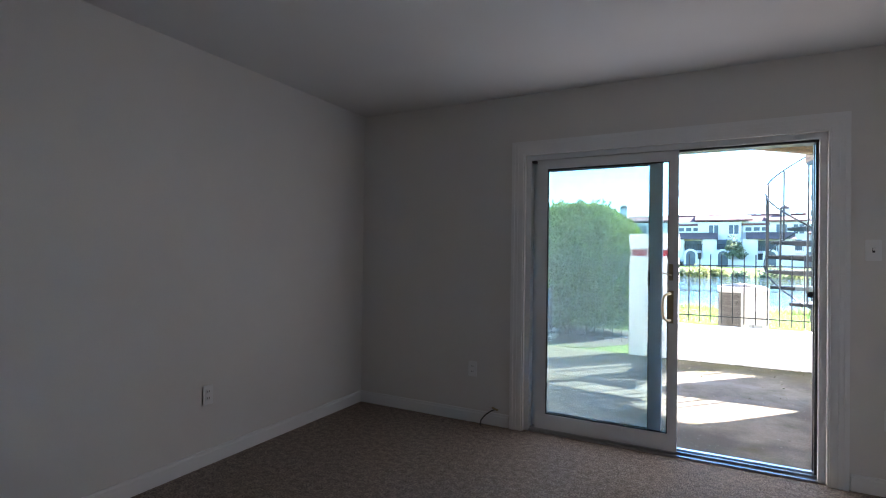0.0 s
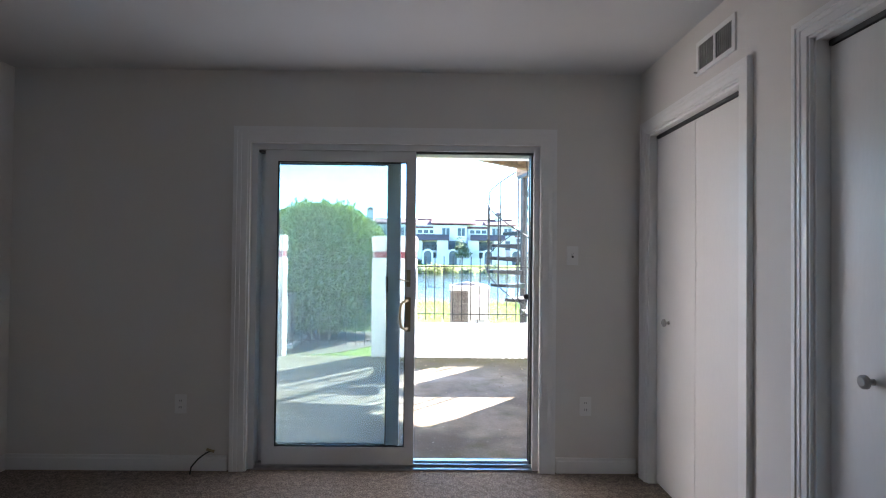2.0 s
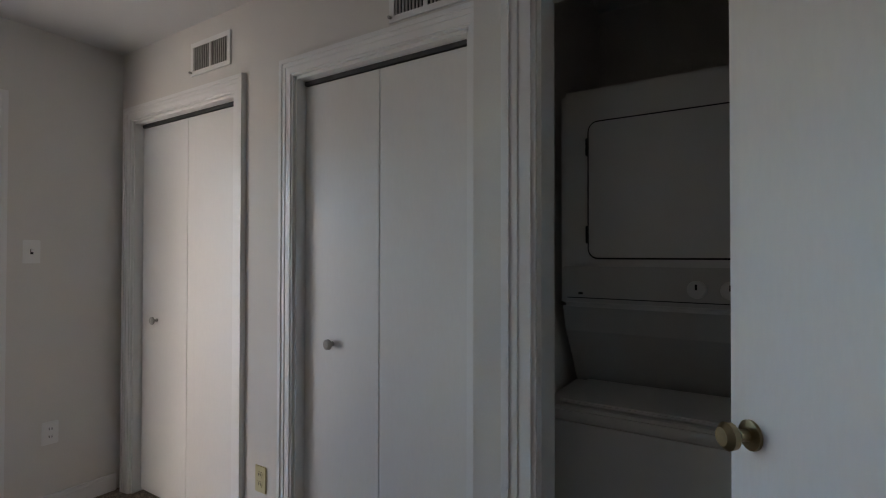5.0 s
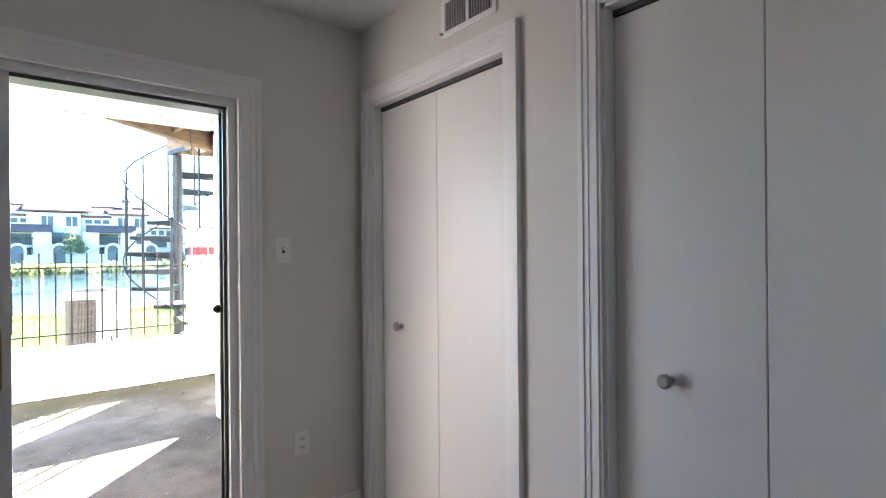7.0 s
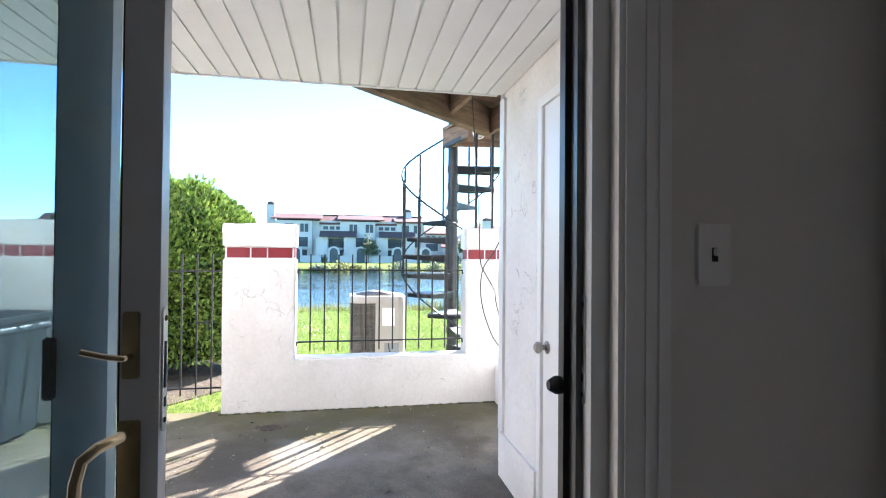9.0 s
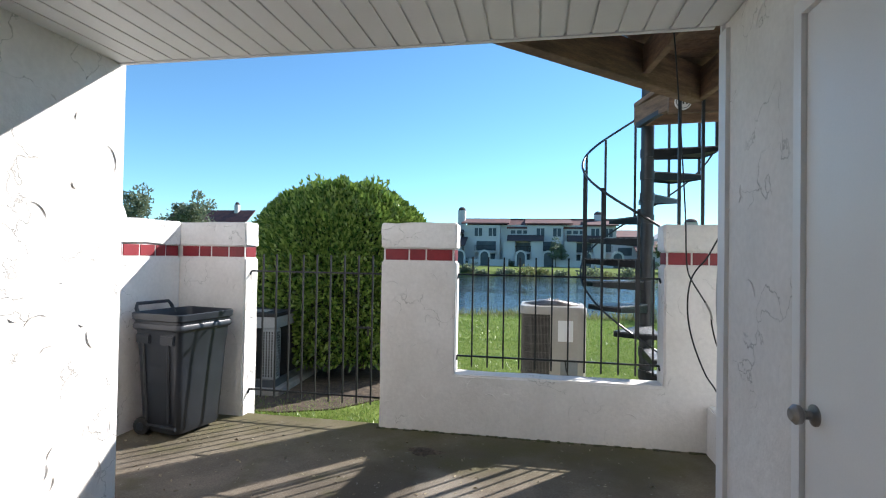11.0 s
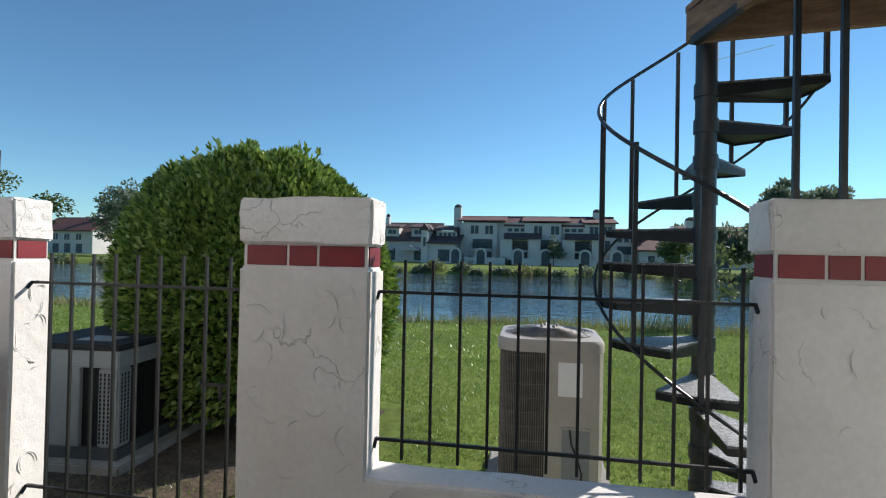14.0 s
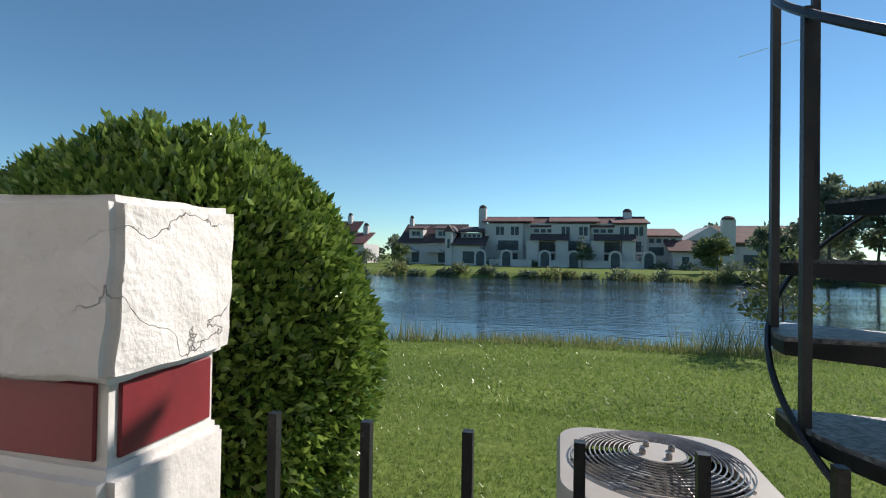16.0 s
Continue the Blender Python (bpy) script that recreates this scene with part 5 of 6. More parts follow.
gx = [-2500, -900, -400, -220, -140, -100] + [-80 + 5 * i for i in range(13)] + [-16 + i for i in range(37)] + [25 + 5 * i for i in range(12)] + [100, 150, 240, 420, 900, 2500]
gy = [-2500, -600, -150, -40, -10, 0, 4, 7, 8, 8.15] + [8.5 + 0.5 * i for i in range(30)] + [24, 28, 34, 42, 50] + [52 + 0.75 * i for i in range(16)] + [66, 72, 80, 90, 110, 160, 260, 500, 1200, 2500]
gv = [(x, y, ground_z(x, y) if y > 8 else -0.31) for y in gy for x in gx]
nx = len(gx)
gf = [(j * nx + i, j * nx + i + 1, (j + 1) * nx + i + 1, (j + 1) * nx + i) for j in range(len(gy) - 1) for i in range(nx - 1)]
me = bpy.data.meshes.new("ground")
me.from_pydata(gv, [], gf)
me.materials.append(GRASSG)
smooth(me, 60)
tagged(new("ground", me), "green mown lawn sloping to the lake", kind="structure")
bm = bmesh.new()
v = [bm.verts.new(p) for p in ((-900, 17, WZ), (900, 17, WZ), (900, 62, WZ), (-900, 62, WZ))]
bm.faces.new(v)
structure("water", bm, WATER, "rippled dark blue lake")
structure("mulch_bed", prism([(-3.2, 8.36), (-1.0, 8.42), (-0.55, 8.62), (-0.1, 9.2), (0.0, 10.6), (-2.6, 11.4)], GZ - 0.05, GZ - 0.008), MULCH, "bare earth and mulch under the hedge")

rng = np.random.default_rng(3)


def blades(name, k, xr, yr, hgt, width, material, bias=1.0, lean=0.35, label="", keep=None):
    x = rng.uniform(*xr, k)
    y = yr[0] + (yr[1] - yr[0]) * rng.uniform(0, 1, k) ** bias
    ok = np.ones(k, bool)
    if keep:
        ok = np.array([keep(a, b) for a, b in zip(x, y)])
    x, y = x[ok], y[ok]
    k = len(x)
    z = np.array([ground_z(a, b) for a, b in zip(x, y)]) - 0.01
    h = hgt * rng.uniform(0.5, 1.35, k)
    a = rng.uniform(0, math.tau, k)
    w = width * rng.uniform(0.7, 1.3, k)
    dx, dy = np.cos(a) * w, np.sin(a) * w
    lx, ly = rng.normal(0, lean, k) * h, rng.normal(0, lean, k) * h
    tri = np.stack([np.stack([x - dx, y - dy, z], 1), np.stack([x + dx, y + dy, z], 1), np.stack([x + lx, y + ly, z + h], 1)], 1)
    ob = new(name, soup(name, tri, 3, material))
    return tagged(ob, label, "grass", kind="stuff")


def lawn_keep(a, b):
    if -3.0 < a < 0.3 and b < 10.9:
        return (a + 1.0) ** 2 / 1.5 + (b - 10.1) ** 2 / 1.0 > 1.2 and rng.random() < (0.75 if b < 8.42 + 0.3 * (a + 1.2) else 0.45 if b < 8.8 + 0.3 * (a + 1.2) else 0.12)
    if AX0 - 0.09 < a < AX1 + 0.09 and AY0 - 0.09 < b < AY1 + 0.09:
        return False
    return noise.noise(Vector((a * 0.7, b * 0.7, 0))) > -0.42 or rng.random() < 0.35


blades("lawn_grass", 230000, (-6, 9), (8.34, 13.5), 0.036, 0.0055, BLADE, 1.3, 0.5, "short green lawn grass blades", lawn_keep)
blades("lawn_grass", 130000, (-14, 16), (13.2, 19.2), 0.045, 0.011, BLADE, 1.0, 0.5, "short green lawn grass blades", lawn_keep)
blades("shore_grass", 9000, (-16, 22), (18.2, 19.4), 0.22, 0.012, REED, 1.0, 0.3, "rough grass along the lake edge")


def reeds(x, y, k, spread, h):
    blades("reed_clump", k, (x - spread, x + spread), (y - spread * 0.5, y + spread * 0.5), h, 0.012, REED, 1.0, 0.22, "tall pale reeds at the lake edge")


for x, y, k, s, h in ((-2.6, 18.6, 110, 0.7, 0.6), (-1.9, 18.5, 60, 0.5, 0.45), (3.9, 18.7, 80, 0.5, 0.5), (4.9, 18.9, 70, 0.5, 0.6), (7.4, 19.2, 100, 0.9, 0.6)):
    reeds(x, y, k, s, h)

# ---- hedge ----
HC, HR = (-1.12, 10.22), (1.35, 0.98)
hg = thing("rounded_hedge", (HC[0], HC[1], GZ), "big dome-clipped evergreen shrub with glossy green leaves", "hedge")


def hedge_surface(th, ph, k=1.0):
    """Point on a domed shrub: th around, ph from the ground up."""
    c = np.cos(ph) ** 0.74
    s = np.sin(ph) ** 0.85
    lump = 1 + 0.035 * np.sin(3 * th + 4 * ph) + 0.025 * np.sin(7 * th - 5 * ph) + 0.02 * np.sin(13 * th + 9 * ph)
    taper = 0.74 + 0.28 * np.sin(np.clip(ph * 2.6 + 0.1, 0, math.pi / 2))
    return np.stack([HC[0] + HR[0] * c * np.cos(th) * lump * taper * k, HC[1] + HR[1] * c * np.sin(th) * lump * taper * k, GZ + 0.12 + (2.22 * lump ** 0.5) * s * k], 1)


# near-black shell behind the leaves paints in the hedge's inner shade
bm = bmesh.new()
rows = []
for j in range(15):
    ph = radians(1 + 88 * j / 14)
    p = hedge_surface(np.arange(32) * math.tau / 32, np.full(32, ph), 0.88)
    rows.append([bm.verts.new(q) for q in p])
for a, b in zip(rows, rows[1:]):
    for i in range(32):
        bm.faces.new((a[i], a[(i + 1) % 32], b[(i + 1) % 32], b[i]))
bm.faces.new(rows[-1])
part("shade_core", bm, CORE, hg, "near-black inner shell, the hedge's inner shade painted in")
k = 66000
th = rng.uniform(0, math.tau, k)
ph = np.arcsin(rng.uniform(0.0, 0.999, k) ** 1.0)
dep = 1 - np.abs(rng.normal(0, 0.055, k))
pos = hedge_surface(th, ph, 1.0)
ctr = np.array([HC[0], HC[1], 0.9])
nrm = pos - ctr
nrm /= np.linalg.norm(nrm, axis=1)[:, None]
pos = ctr + (pos - ctr) * dep[:, None] - nrm * 0.03
ob = new("leaves", leaf_cloud("leaves", pos, nrm * 0.9 + np.array([0, 0, 0.35]), 0.066, 0.031, LEAF, rng, 0.6))
ob.parent, ob.matrix_parent_inverse = hg, Matrix.Translation(hg.location).inverted()
tagged(ob, "glossy green leaves", kind="stuff")
for i in range(16):
    t_, p_ = rng.uniform(0, math.tau), rng.uniform(0.9, 1.45)
    q = hedge_surface(np.array([t_]), np.array([p_]))[0]
    n_ = Vector(q) - Vector(ctr)
    n_ = (n_.normalized() + Vector((0, 0, 0.9))).normalized()
    base = Vector(q)
    pp_ = np.array([base + n_ * rng.uniform(0, 0.07) for _ in range(9)])
    ob = new("sprig", leaf_cloud("sprig", pp_, np.tile(np.array(n_), (9, 1)), 0.075, 0.03, LEAF, rng, 0.5))
    ob.parent, ob.matrix_parent_inverse = hg, Matrix.Translation(hg.location).inverted()
for i in range(7):
    a = i * 0.9
    part("stem", tube([(HC[0] + 0.25 * math.cos(a), HC[1] + 0.25 * math.sin(a), GZ - 0.05), (HC[0] + 0.6 * math.cos(a), HC[1] + 0.5 * math.sin(a), 0.5)], 0.02, 6), BARK, hg)


# ---- trees ----
def tree(x, y, h, spread, seed, material, leaf, count, label, trunk=0.3, gaps=0.0, z=None, low=0.25):
    r = np.random.default_rng(seed)
    z0 = ground_z(x, y) if z is None else z
    t = thing("tree", (x, y, z0), label, "tree")
    bm = bmesh.new()
    pts = [Vector((x + r.normal(0, 0.02) * h * f, y, z0 + h * f * 0.92)) for f in (0, 0.2, 0.45, 0.7, 1)]
    for i, (a, b) in enumerate(zip(pts, pts[1:])):
        tube([a, b], trunk * h / 18 * (1 - 0.22 * i), 7, bm)
    tips = []
    for i in range(11):
        f = r.uniform(low + 0.05, 0.92)
        a = r.uniform(0, math.tau)
        ln = spread * (1.05 - 0.6 * f) * r.uniform(0.6, 1.05)
        s = pts[0].lerp(pts[-1], f * 0.85)
        e = s + Vector((math.cos(a) * ln, math.sin(a) * ln, h * r.uniform(0.06, 0.2)))
        tube([s, s.lerp(e, 0.5) + Vector((0, 0, -0.02 * h)), e], trunk * h / 55, 5, bm)
        tips += [s.lerp(e, q) for q in (0.55, 0.8, 1.0)]
    tips += [pts[-1], pts[-2]]
    part("trunk", bm, BARK, t)
    cl = []
    for q in tips:
        if r.random() > gaps:
            m_ = count // len(tips)
            rad = spread * r.uniform(0.2, 0.36)
            d = r.normal(0, 1, (m_, 3))
            d /= np.linalg.norm(d, axis=1)[:, None]
            cl.append(np.array(q) + d * (rad * r.uniform(0.35, 1.0, m_) ** 0.6)[:, None] * np.array([1, 1, 0.7]))
    pos = np.concatenate(cl)
    nn = pos - np.array([x, y, z0 + h * 0.55])
    nn /= np.linalg.norm(nn, axis=1)[:, None]
    ob = new("crown", leaf_cloud("crown", pos, nn, leaf, leaf * 0.6, material, r, 0.9))
    ob.parent, ob.matrix_parent_inverse = t, Matrix.Translation(t.location).inverted()
    return t


tree(5.6, 19.3, 2.2, 1.0, 11, PALELEAF, 0.13, 700, "slender young tree with thin pale leaves at the shore", trunk=0.22, low=0.3)
tree(25.0, 60, 9.6, 3.6, 12, TREELEAF, 0.5, 3600, "tall dark green tree on the far bank")
tree(29.5, 61, 9.0, 3.2, 13, TREELEAF, 0.5, 3000, "tall dark green tree on the far bank")
tree(22.0, 64, 5.0, 3.0, 14, TREELEAF, 0.5, 2200, "rounded dark green tree on the far bank")
tree(17.5, 66, 4.0, 2.6, 15, PALELEAF, 0.45, 1800, "pale green bushy tree on the far bank")
tree(34.5, 62, 7.0, 4.0, 16, TREELEAF, 0.5, 2800, "broad dark green tree on the far bank")
tree(41, 64, 9.5, 4.4, 17, TREELEAF, 0.55, 2800, "broad dark green tree on the far bank")
tree(50, 66, 8.0, 4.4, 18, TREELEAF, 0.55, 2400, "broad dark green tree on the far bank")
tree(60, 64, 10.0, 5.0, 19, TREELEAF, 0.6, 2400, "broad dark green tree on the far bank")
tree(-80, 70, 17.5, 9.0, 20, PALELEAF, 0.6, 4200, "tall open-crowned tree across the water", gaps=0.25, low=0.3)
tree(-93, 72, 16, 8.0, 21, PALELEAF, 0.6, 3400, "tall open-crowned tree across the water", gaps=0.2)
tree(-66, 80, 13.0, 6.0, 22, TREELEAF, 0.6, 2400, "round tree beside houses across the water")
tree(-58, 84, 12.5, 5.5, 23, TREELEAF, 0.6, 2400, "round tree beside houses across the water")
tree(-74, 86, 12.0, 5.5, 24, TREELEAF, 0.6, 2400, "round tree beside houses across the water")
tree(4.5, 86, 4.6, 1.9, 25, TREELEAF, 0.3, 1500, "small round tree before the white houses")
tree(-26, 76, 2.2, 2.2, 26, TREELEAF, 0.3, 1300, "low bushy shrub on the far bank")
tree(-19, 70, 3.0, 1.6, 27, PALELEAF, 0.3, 1000, "small shrub on the far bank")


def shrub(x, y, r_, h, seed, label, material=TREELEAF):
    g_ = np.random.default_rng(seed)
    z0 = ground_z(x, y) - 0.05
    k_ = 420
    d = g_.normal(0, 1, (k_, 3))
    d[:, 2] = np.abs(d[:, 2])
    d /= np.linalg.norm(d, axis=1)[:, None]
    lump = 0.75 + 0.25 * np.sin(3 * np.arctan2(d[:, 1], d[:, 0]) + seed)
    pos_ = np.array([x, y, z0]) + d * (np.array([r_, r_ * 0.6, h]) * (lump * g_.uniform(0.55, 1.0, k_))[:, None])
    return tagged(new("bank_shrub", leaf_cloud("bank_shrub", pos_, d, 0.32, 0.18, material, g_, 0.8)), label, "shrub", "bank shrubs")


rr_ = random.Random(8)
for i in range(64):
    x = -62 + 2.0 * i + rr_.uniform(-0.8, 0.8)
    shrub(x, 55.6 + rr_.uniform(0.0, 2.0) + 2.0 * math.sin(x * 0.05), rr_.uniform(0.8, 1.7), rr_.uniform(0.6, 1.5), i, "dark low shrub along the far bank", rr_.choice((TREELEAF, TREELEAF, REED)))
for x, y, r_, h in ((-22.5, 82, 2.0, 1.4), (-9, 87, 1.6, 1.5), (-3, 87, 1.3, 1.2), (9.5, 87, 1.3, 1.3), (15.5, 86, 1.6, 1.4), (19, 84, 2.4, 1.6), (24, 82, 2.5, 2.0)):
    shrub(x, y, r_, h, int(x * 7) + 200, "clipped green shrub beside the white houses")


# ---- houses across the lake ----
def gable_roof(x0, x1, y0, y1, ze, zr, along="x", over=0.35):
    bm = bmesh.new()
    x0, x1, y0, y1 = x0 - over, x1 + over, y0 - over, y1 + over
    if along == "x":
        ym = (y0 + y1) / 2
        p = [(x0, y0, ze), (x1, y0, ze), (x1, y1, ze), (x0, y1, ze), (x0, ym, zr), (x1, ym, zr)]
        fs = ((0, 1, 5, 4), (2, 3, 4, 5), (1, 2, 5), (3, 0, 4), (0, 3, 2, 1))
    else:
        xm = (x0 + x1) / 2
        p = [(x0, y0, ze), (x1, y0, ze), (x1, y1, ze), (x0, y1, ze), (xm, y0, zr), (xm, y1, zr)]
        fs = ((0, 4, 5, 3), (1, 2, 5, 4), (0, 1, 4), (2, 3, 5), (0, 3, 2, 1))
    v = [bm.verts.new(q) for q in p]
    for f in fs:
        bm.faces.new([v[i] for i in f])
    return bm


def shed_roof(x0, x1, y0, y1, z0, z1, th=0.22, over=0.3):
    bm = bmesh.new()
    v = [bm.verts.new(p) for p in ((x0 - over, y0 - over, z0), (x1 + over, y0 - over, z0), (x1 + over, y1, z1), (x0 - over, y1, z1), (x0 - over, y0 - over, z0 + th), (x1 + over, y0 - over, z0 + th), (x1 + over, y1, z1 + th), (x0 - over, y1, z1 + th))]
    for f in ((3, 2, 1, 0), (4, 5, 6, 7), (0, 1, 5, 4), (1, 2, 6, 5), (2, 3, 7, 6), (3, 0, 4, 7)):
        bm.faces.new([v[i] for i in f])
    return bm


def window(h, x0, x1, y, z0, z1, bars=1):
    w = part("window", boxes((x0, x1, y - 0.06, y + 0.02, z0, z1)), HOUSE, h)
    n_ = max(1, bars)
    for i in range(n_):
        a, b = x0 + (x1 - x0) * i / n_ + 0.06, x0 + (x1 - x0) * (i + 1) / n_ - 0.06
        part("pane", boxes((a, b, y - 0.075, y - 0.055, z0 + 0.07, z1 - 0.07)), WINDARK, w)


def opening(h, x0, x1, y, z0, z1):
    part("balcony_door", boxes((x0, x1, y - 0.03, y + 0.02, z0, z1)), WINDARK, h)


def balcony(h, x0, x1, y, z):
    b = part("balcony", boxes((x0, x1, y - 1.0, y, z - 0.22, z)), HOUSE, h)
    part("railing", boxes((x0, x1, y - 1.0, y - 0.95, z + 0.9, z + 0.97), *[(x0 + i * 0.22, x0 + i * 0.22 + 0.05, y - 0.99, y - 0.96, z, z + 0.9) for i in range(int((x1 - x0) / 0.22) + 1)]), IRON, b)


def arch_door(h, x, y, w=1.3, hgt=2.3):
    bm = bmesh.new()
    r = w / 2 + 0.3
    pts = [(-r, 0), (r, 0)] + [(r * math.cos(a), hgt - w / 2 + r * math.sin(a)) for a in [math.pi * i / 10 for i in range(11)]]
    f = [bm.verts.new((x + a, y - 0.5, b)) for a, b in pts]
    g_ = [bm.verts.new((x + a, y - 0.2, b)) for a, b in pts]
    bm.faces.new(f), bm.faces.new(g_[::-1])
    for i in range(len(f)):
        j = (i + 1) % len(f)
        bm.faces.new((f[i], g_[i], g_[j], f[j]))
    bmesh.ops.recalc_face_normals(bm, faces=bm.faces[:])
    s = part("gate_arch", bm, HOUSE, h)
    bm = bmesh.new()
    r = w / 2
    pts = [(-r, 0), (r, 0)] + [(r * math.cos(a), hgt - w / 2 + r * math.sin(a)) for a in [math.pi * i / 10 for i in range(11)]]
    bm.faces.new([bm.verts.new((x + a, y - 0.515, b)) for a, b in pts])
    part("gate", bm, WINDARK, s)


def chimney(h, x0, x1, y0, y1, z0, z1):
    c = part("chimney", boxes((x0, x1, y0, y1, z0, z1)), HOUSE, h)
    part("chimney_cap", disc_stack([((x1 - x0) * 0.55, z1), ((x1 - x0) * 0.5, z1 + 0.35), ((x1 - x0) * 0.25, z1 + 0.6)], ((x0 + x1) / 2, (y0 + y1) / 2, 0), 12), DARKROOF, c)


HY = 90.0
tw = thing("townhouse", (1, HY + 5, 0), "long white stucco townhouse row with red tile roofs", "house", "houses across the lake")
GB = -0.12
part("wall", boxes((-10.9, 14.3, HY, HY + 9, GB, 6.9)), HOUSE, tw)
for a, b, e in ((-10.9, -3.4, 7.0), (-0.2, 7.0, 6.95), (9.4, 14.3, 6.75)):
    part("bay_wall", boxes((a + 0.1, b - 1.2, HY - 0.6, HY, GB, e - 0.15)), HOUSE, tw)
    part("roof", shed_roof(a, b, HY - 0.7, HY + 4.5, e, e + 1.1), ROOF, tw)
for a, b in ((-3.2, 0.4), (6.0, 9.8)):
    part("roof", shed_roof(a, b, HY - 0.1, HY + 4.5, 6.25, 8.0), ROOF, tw)
    part("clerestory_wall", boxes((a, b, HY - 0.3, HY, 5.2, 6.3)), HOUSE, tw)
    for i in range(3):
        window(tw, a + 0.3 + i * 1.05, a + 1.2 + i * 1.05, HY - 0.3, 5.35, 6.05)
for x in (-9.0, -6.6, 1.4, 4.1, 10.2, 12.3):
    window(tw, x, x + 1.4, HY - 0.6, 4.9, 6.4, 2)
part("blank_roof", shed_roof(-10.9, 14.3, HY + 4.5, HY + 9, 8.1, 6.6), ROOF, tw)
for x0, x1 in ((-8.6, -5.3), (-0.1, 1.2), (1.7, 4.6), (10.5, 13.4)):
    opening(tw, x0, x1, HY - 0.6, 2.55, 4.1)
balcony(tw, -8.8, -5.2, HY - 0.6, 2.4)
balcony(tw, -0.2, 4.8, HY - 0.6, 2.4)
balcony(tw, 10.3, 13.6, HY - 0.6, 2.4)
for x0 in (-3.9, 5.9):
    part("gable_wall", boxes((x0, x0 + 1.9, HY - 2.6, HY - 0.61, GB, 4.1), (x0 + 4.5, x0 + 6.4, HY - 2.6, HY - 0.61, GB, 4.1), (x0 + 1.9, x0 + 4.5, HY - 1.2, HY - 0.61, GB, 4.1)), HOUSE, tw)
    part("roof", gable_roof(x0 + 0.9, x0 + 6.2, HY - 2.6, HY + 1.4, 4.1, 5.2), DARKROOF, tw)
    opening(tw, x0 + 2.0, x0 + 4.3, HY - 1.2, 2.4, 3.9)
    balcony(tw, x0 + 1.9, x0 + 4.5, HY - 1.25, 2.3)
    opening(tw, x0 + 2.0, x0 + 4.3, HY - 1.2, 0.0, 2.0)
for x in (-8.3, 0.3, 12.4):
    opening(tw, x + 1.3, x + 2.9, HY - 0.6, 0.0, 2.0)
part("garden_wall", boxes((-9.6, -3.0, HY - 3.6, HY - 3.4, GB, 1.05), (-1.4, 2.4, HY - 3.6, HY - 3.4, GB, 1.05), (4.2, 13.8, HY - 3.6, HY - 3.4, GB, 1.05)), HOUSE, tw)
for x in (-6.9, -1.0, 3.3, 9.3, 14.0):
    arch_door(tw, x, HY - 3.2)
chimney(tw, -12.1, -10.9, HY + 1, HY + 2.5, GB, 9.5)
chimney(tw, 11.3, 12.6, HY + 4, HY + 5.3, 6.5, 9.0)

h2 = thing("townhouse", (-14, HY, 0), "white two-storey gabled house with dark roof", "house", "houses across the lake")
part("wall", boxes((-16.6, -11.0, HY - 4, HY + 5, GB, 3.2)), HOUSE, h2)
part("roof", shed_roof(-15.4, -10.4, HY - 4.2, HY + 1, 3.1, 5.2), DARKROOF, h2)
part("upper_wall", boxes((-14.6, -11.2, HY - 1.4, HY + 3, 3.2, 5.3)), HOUSE, h2)
part("upper_roof", shed_roof(-14.7, -11.0, HY - 1.6, HY + 3, 5.35, 6.3), DARKROOF, h2)
for i in range(4):
    window(h2, -14.2 + i * 0.75, -13.6 + i * 0.75, HY - 1.4, 4.45, 5.1)
part("gable_wall", prism([(-16.6, HY - 4.3), (-15.5, HY - 4.3), (-15.5, HY + 1), (-16.6, HY + 1)], GB, 5.4), HOUSE, h2)
part("gable_roof", gable_roof(-16.8, -15.3, HY - 4.4, HY + 1, 5.3, 6.4, "y", 0.1), DARKROOF, h2)
opening(h2, -13.8, -11.9, HY - 4.0, 0.3, 2.2)
arch_door(h2, -10.9, HY - 4.0)
window(h2, -16.3, -15.8, HY - 4.3, 2.6, 4.2)

h3 = thing("townhouse", (-21, HY + 8, 0), "white house with long dark red roof and dormers", "house", "houses across the lake")
part("wall", boxes((-27.5, -16.0, HY + 6, HY + 14, GB, 3.6)), HOUSE, h3)
part("roof", shed_roof(-27.5, -16.0, HY + 5.7, HY + 12, 3.6, 7.3), DARKROOF, h3)
for x in (-24.6, -19.6):
    part("dormer", boxes((x - 1.3, x + 1.3, HY + 6.6, HY + 10, 4.6, 6.2)), HOUSE, h3)
    part("dormer_roof", shed_roof(x - 1.4, x + 1.4, HY + 6.4, HY + 10, 6.2, 6.9), DARKROOF, h3)
    window(h3, x - 0.8, x + 0.8, HY + 6.6, 5.0, 5.9, 2)
    opening(h3, x - 0.6, x + 0.8, HY + 6.0, 0.2, 2.3)
    part("porch_roof", gable_roof(x - 2.3, x + 0.4, HY + 4.4, HY + 6, 2.0, 3.0, "y"), HOUSE, h3)
chimney(h3, -26.6, -25.9, HY + 9, HY + 10, 5, 8.4)

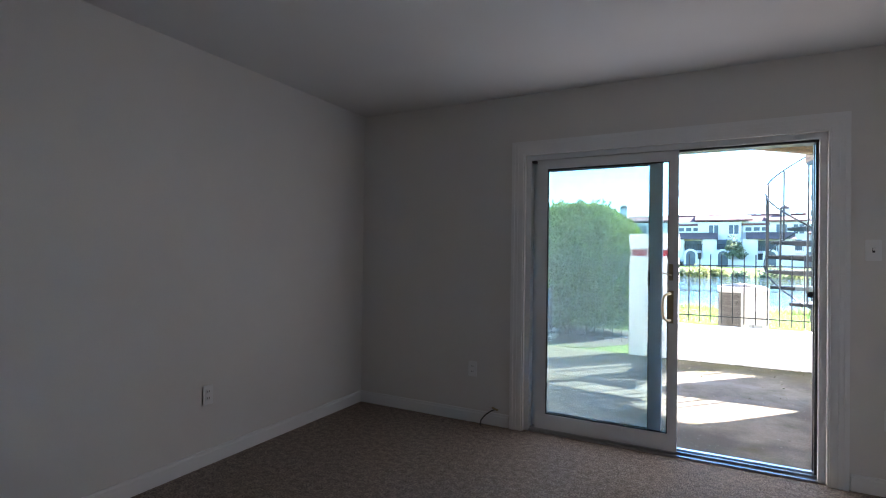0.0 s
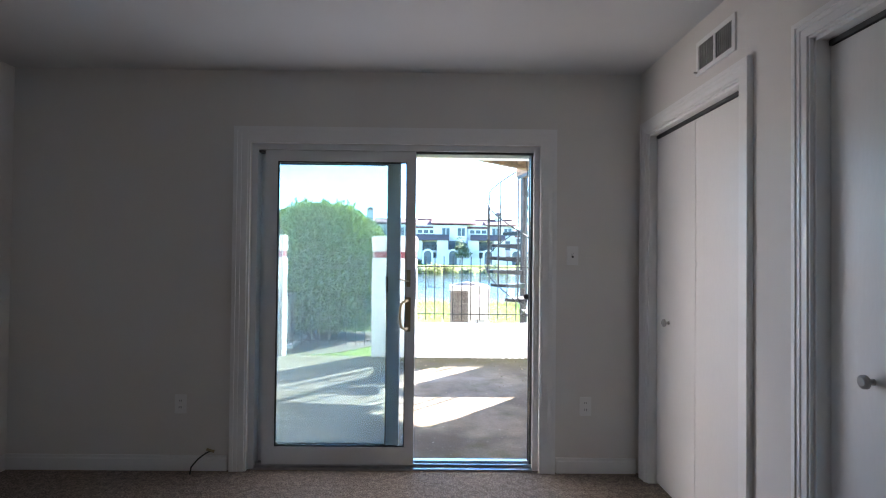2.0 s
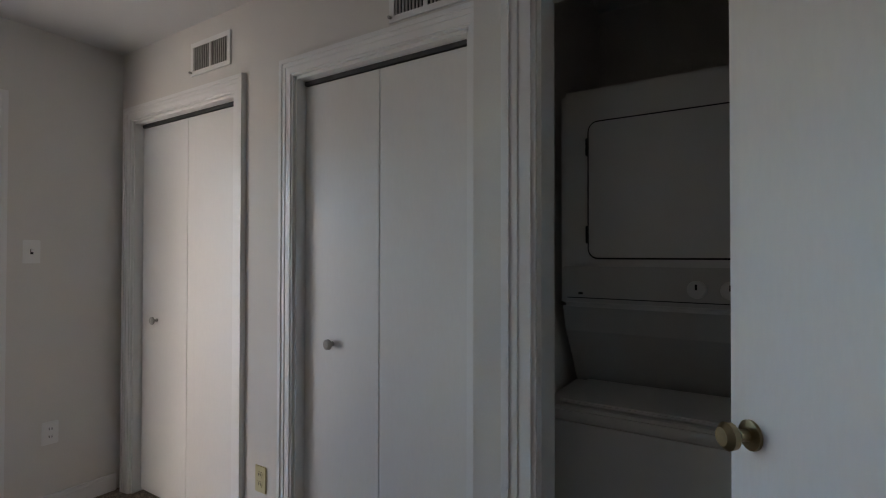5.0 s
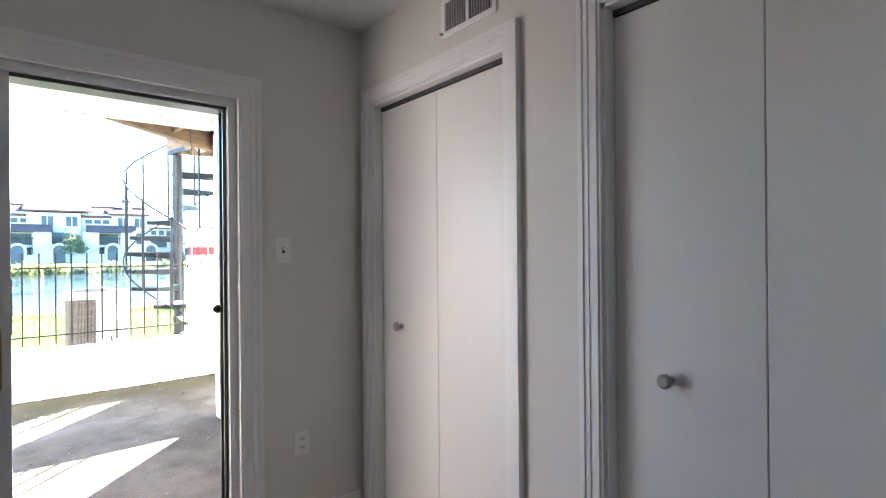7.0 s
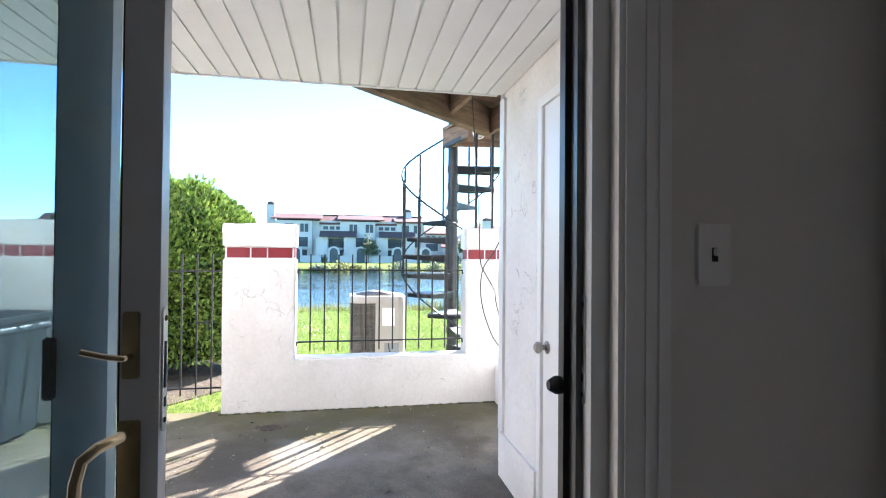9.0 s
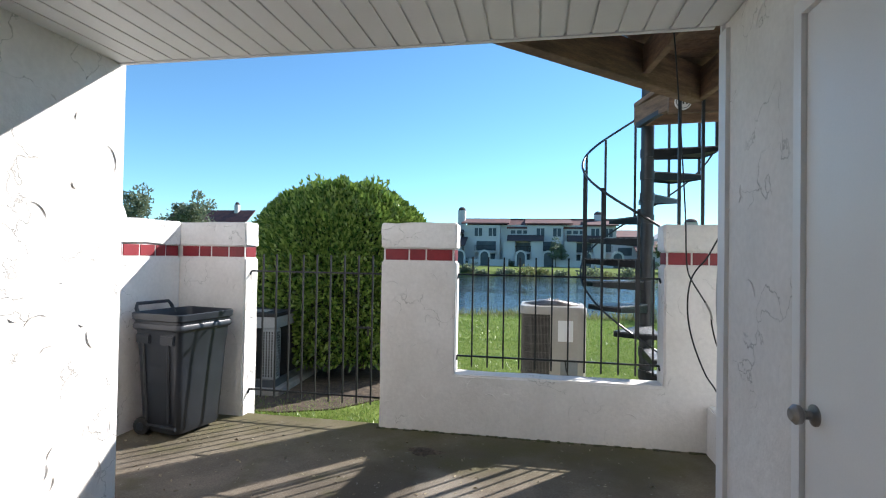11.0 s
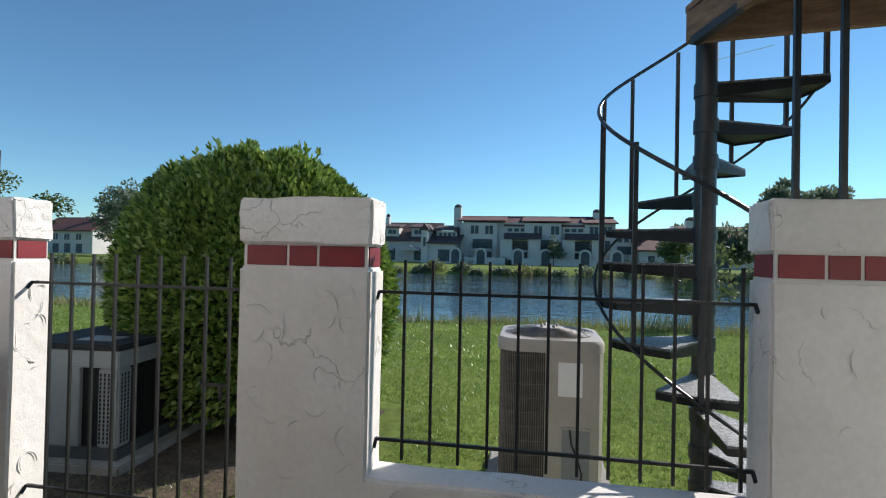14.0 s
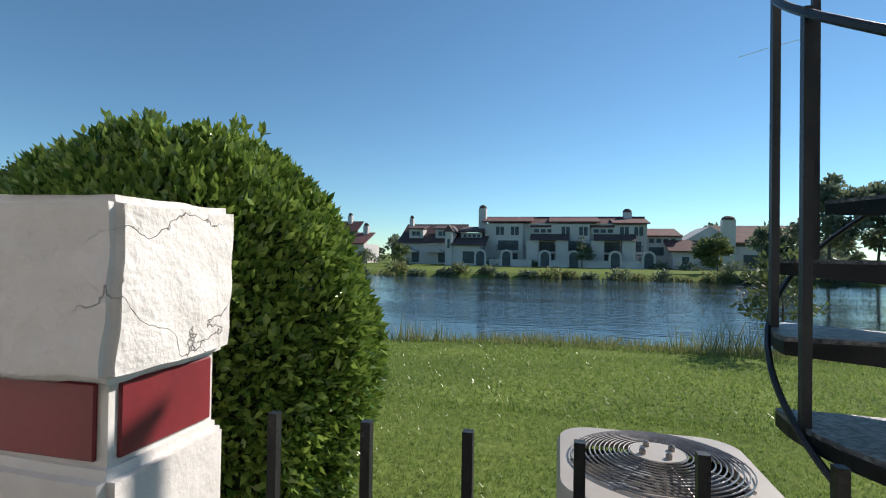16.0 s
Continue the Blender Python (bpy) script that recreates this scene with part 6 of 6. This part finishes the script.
h4 = thing("townhouse", (17, HY + 3, 0), "lower white house with red tile roof", "house", "houses across the lake")
part("wall", boxes((14.31, 19.6, HY + 1.5, HY + 9, GB, 5.0)), HOUSE, h4)
part("roof", shed_roof(14.4, 19.3, HY + 1.2, HY + 7, 4.9, 6.3), ROOF, h4)
part("porch", boxes((17.6, 21.2, HY - 2, HY + 1.49, GB, 2.5)), HOUSE, h4)
part("porch_roof", shed_roof(17.2, 21.3, HY - 2.3, HY + 1.5, 2.5, 4.2), ROOF, h4)
for i in range(4):
    window(h4, 14.8 + i * 1.05, 15.6 + i * 1.05, HY + 1.5, 3.9, 4.7)
opening(h4, 14.8, 17.0, HY + 1.5, 2.0, 3.3)
window(h4, 18.8, 19.9, HY - 2, 0.7, 1.9)

h5 = thing("townhouse", (26, HY + 2, 0), "white gabled house with chimney beside the trees", "house", "houses across the lake")
part("wall", boxes((20.6, 27.5, HY + 3, HY + 12, GB, 4.6), (27.5, 38, HY + 4, HY + 12, GB, 3.6)), HOUSE, h5)
part("gable", gable_roof(20.6, 27.4, HY + 3.02, HY + 12, 4.6, 6.7, "y", 0.0), HOUSE, h5)
part("roof", shed_roof(25.5, 38, HY + 3.6, HY + 10, 4.0, 7.0), ROOF, h5)
chimney(h5, 25.4, 27.2, HY + 1.7, HY + 2.99, GB, 7.6)
window(h5, 22.6, 23.4, HY + 3, 3.0, 4.2)
opening(h5, 29, 33, HY + 4, 0.2, 2.3)

for i, (x, y, w_, h_) in enumerate(((-37, 92, 8, 5.4), (-72, 104, 20, 11.0), (-48, 106, 14, 8.5), (-100, 100, 14, 8.0))):
    o = thing("townhouse", (x, y, 0), "white stucco house with red roof across the water", "house", "houses across the lake")
    part("wall", boxes((x - w_ / 2, x + w_ / 2, y, y + 8, GB, h_ * 0.62)), HOUSE, o)
    part("roof", shed_roof(x - w_ / 2, x + w_ / 2, y - 0.3, y + 5, h_ * 0.6, h_), ROOF, o)
    for q in range(int(w_ // 3)):
        window(o, x - w_ / 2 + 0.8 + 3 * q, x - w_ / 2 + 2.2 + 3 * q, y, h_ * 0.36, h_ * 0.54, 2)
        opening(o, x - w_ / 2 + 0.8 + 3 * q, x - w_ / 2 + 2.4 + 3 * q, y, 0.1, 2.1)
    chimney(o, x + w_ * 0.28, x + w_ * 0.28 + 0.9, y + 4, y + 5, h_ * 0.8, h_ + 1.4)
CLOUD = mat("vapour", (0.9, 0.9, 0.9), (0.8, 0.8, 0.8), scale=0.01, rough=1.0)
structure("backdrop_contrail", tube([(467, 1500, 549), (530, 1500, 566), (638, 1500, 591)], 0.9, 6), CLOUD, "thin white vapour trail in the blue sky")
rr_ = random.Random(5)
for i in range(46):
    x = -190 + 9.5 * i + rr_.uniform(-3, 3)
    y = 128 + rr_.uniform(0, 22)
    if -35 < x < 20:
        continue
    tree(x, y, rr_.uniform(6, 11), rr_.uniform(5, 7.5), 300 + i, TREELEAF, 1.3, 700, "distant green tree beyond the houses", z=-0.1, low=0.1)

# fallen leaves and grit on the slab
lr = np.random.default_rng(31)
k = 260
px, py = lr.uniform(-1.7, 2.05, k), 8.1 - np.abs(lr.normal(0, 1.1, k))
ok = (py > 4.7) & ((px > PX0 + 0.05) | (py > 6.8))
pos = np.stack([px[ok], py[ok], np.full(ok.sum(), ZP + 0.003)], 1)
LITTER = leaf_mat("dry leaf", (0.10, 0.075, 0.04), (0.42, 0.36, 0.24), trans=0.1, rough=0.8)
ob = new("leaf_litter", leaf_cloud("leaf_litter", pos, lr.normal(0, 1, pos.shape) * np.array([1, 1, 0.05]), 0.028, 0.016, LITTER, lr, 0.06))
tagged(ob, "scattered dry leaf bits and grit on the patio", "litter", kind="stuff")
MOSS = mat("moss", (0.075, 0.085, 0.03), (0.045, 0.04, 0.025), scale=18, rough=1.0, bump=0.8, bscale=60, fine=0.4)
bm = bmesh.new()
rr_ = random.Random(12)
for x0, x1 in ((0.03, 2.5),):
    x = x0
    while x < x1:
        w_ = rr_.uniform(0.015, 0.06)
        d_ = rr_.uniform(0.006, 0.03)
        box(bm, x, x + w_, PY0 - 0.012 - d_, PY0 - 0.004, ZP - 0.01, ZP + rr_.uniform(0.002, 0.007))
        x += w_ + rr_.choice((0.004, 0.004, 0.05))
tagged(solid("moss_fringe", bm, MOSS), "dark moss along the foot of the stucco wall", "moss", kind="stuff")

# a trodden heap of wet leaf mould on the slab
bm = bmesh.new()
rr_ = random.Random(44)
ring = [(0.52 + (0.13 + rr_.uniform(-0.03, 0.03)) * math.cos(a * math.tau / 18) + 0.03 * math.sin(a * 0.7), 7.70 + (0.075 + rr_.uniform(-0.02, 0.02)) * math.sin(a * math.tau / 18)) for a in range(18)]
low = [bm.verts.new((x, y, ZP + 0.001)) for x, y in ring]
mid = [bm.verts.new((0.52 + (x - 0.52) * 0.6, 7.70 + (y - 7.70) * 0.6, ZP + rr_.uniform(0.006, 0.016))) for x, y in ring]
for i in range(18):
    j = (i + 1) % 18
    bm.faces.new((low[i], low[j], mid[j], mid[i]))
bm.faces.new(mid)
tagged(solid("leaf_mould", bm, MULCH, True), "small trodden heap of wet brown leaf mould on the slab", "debris")
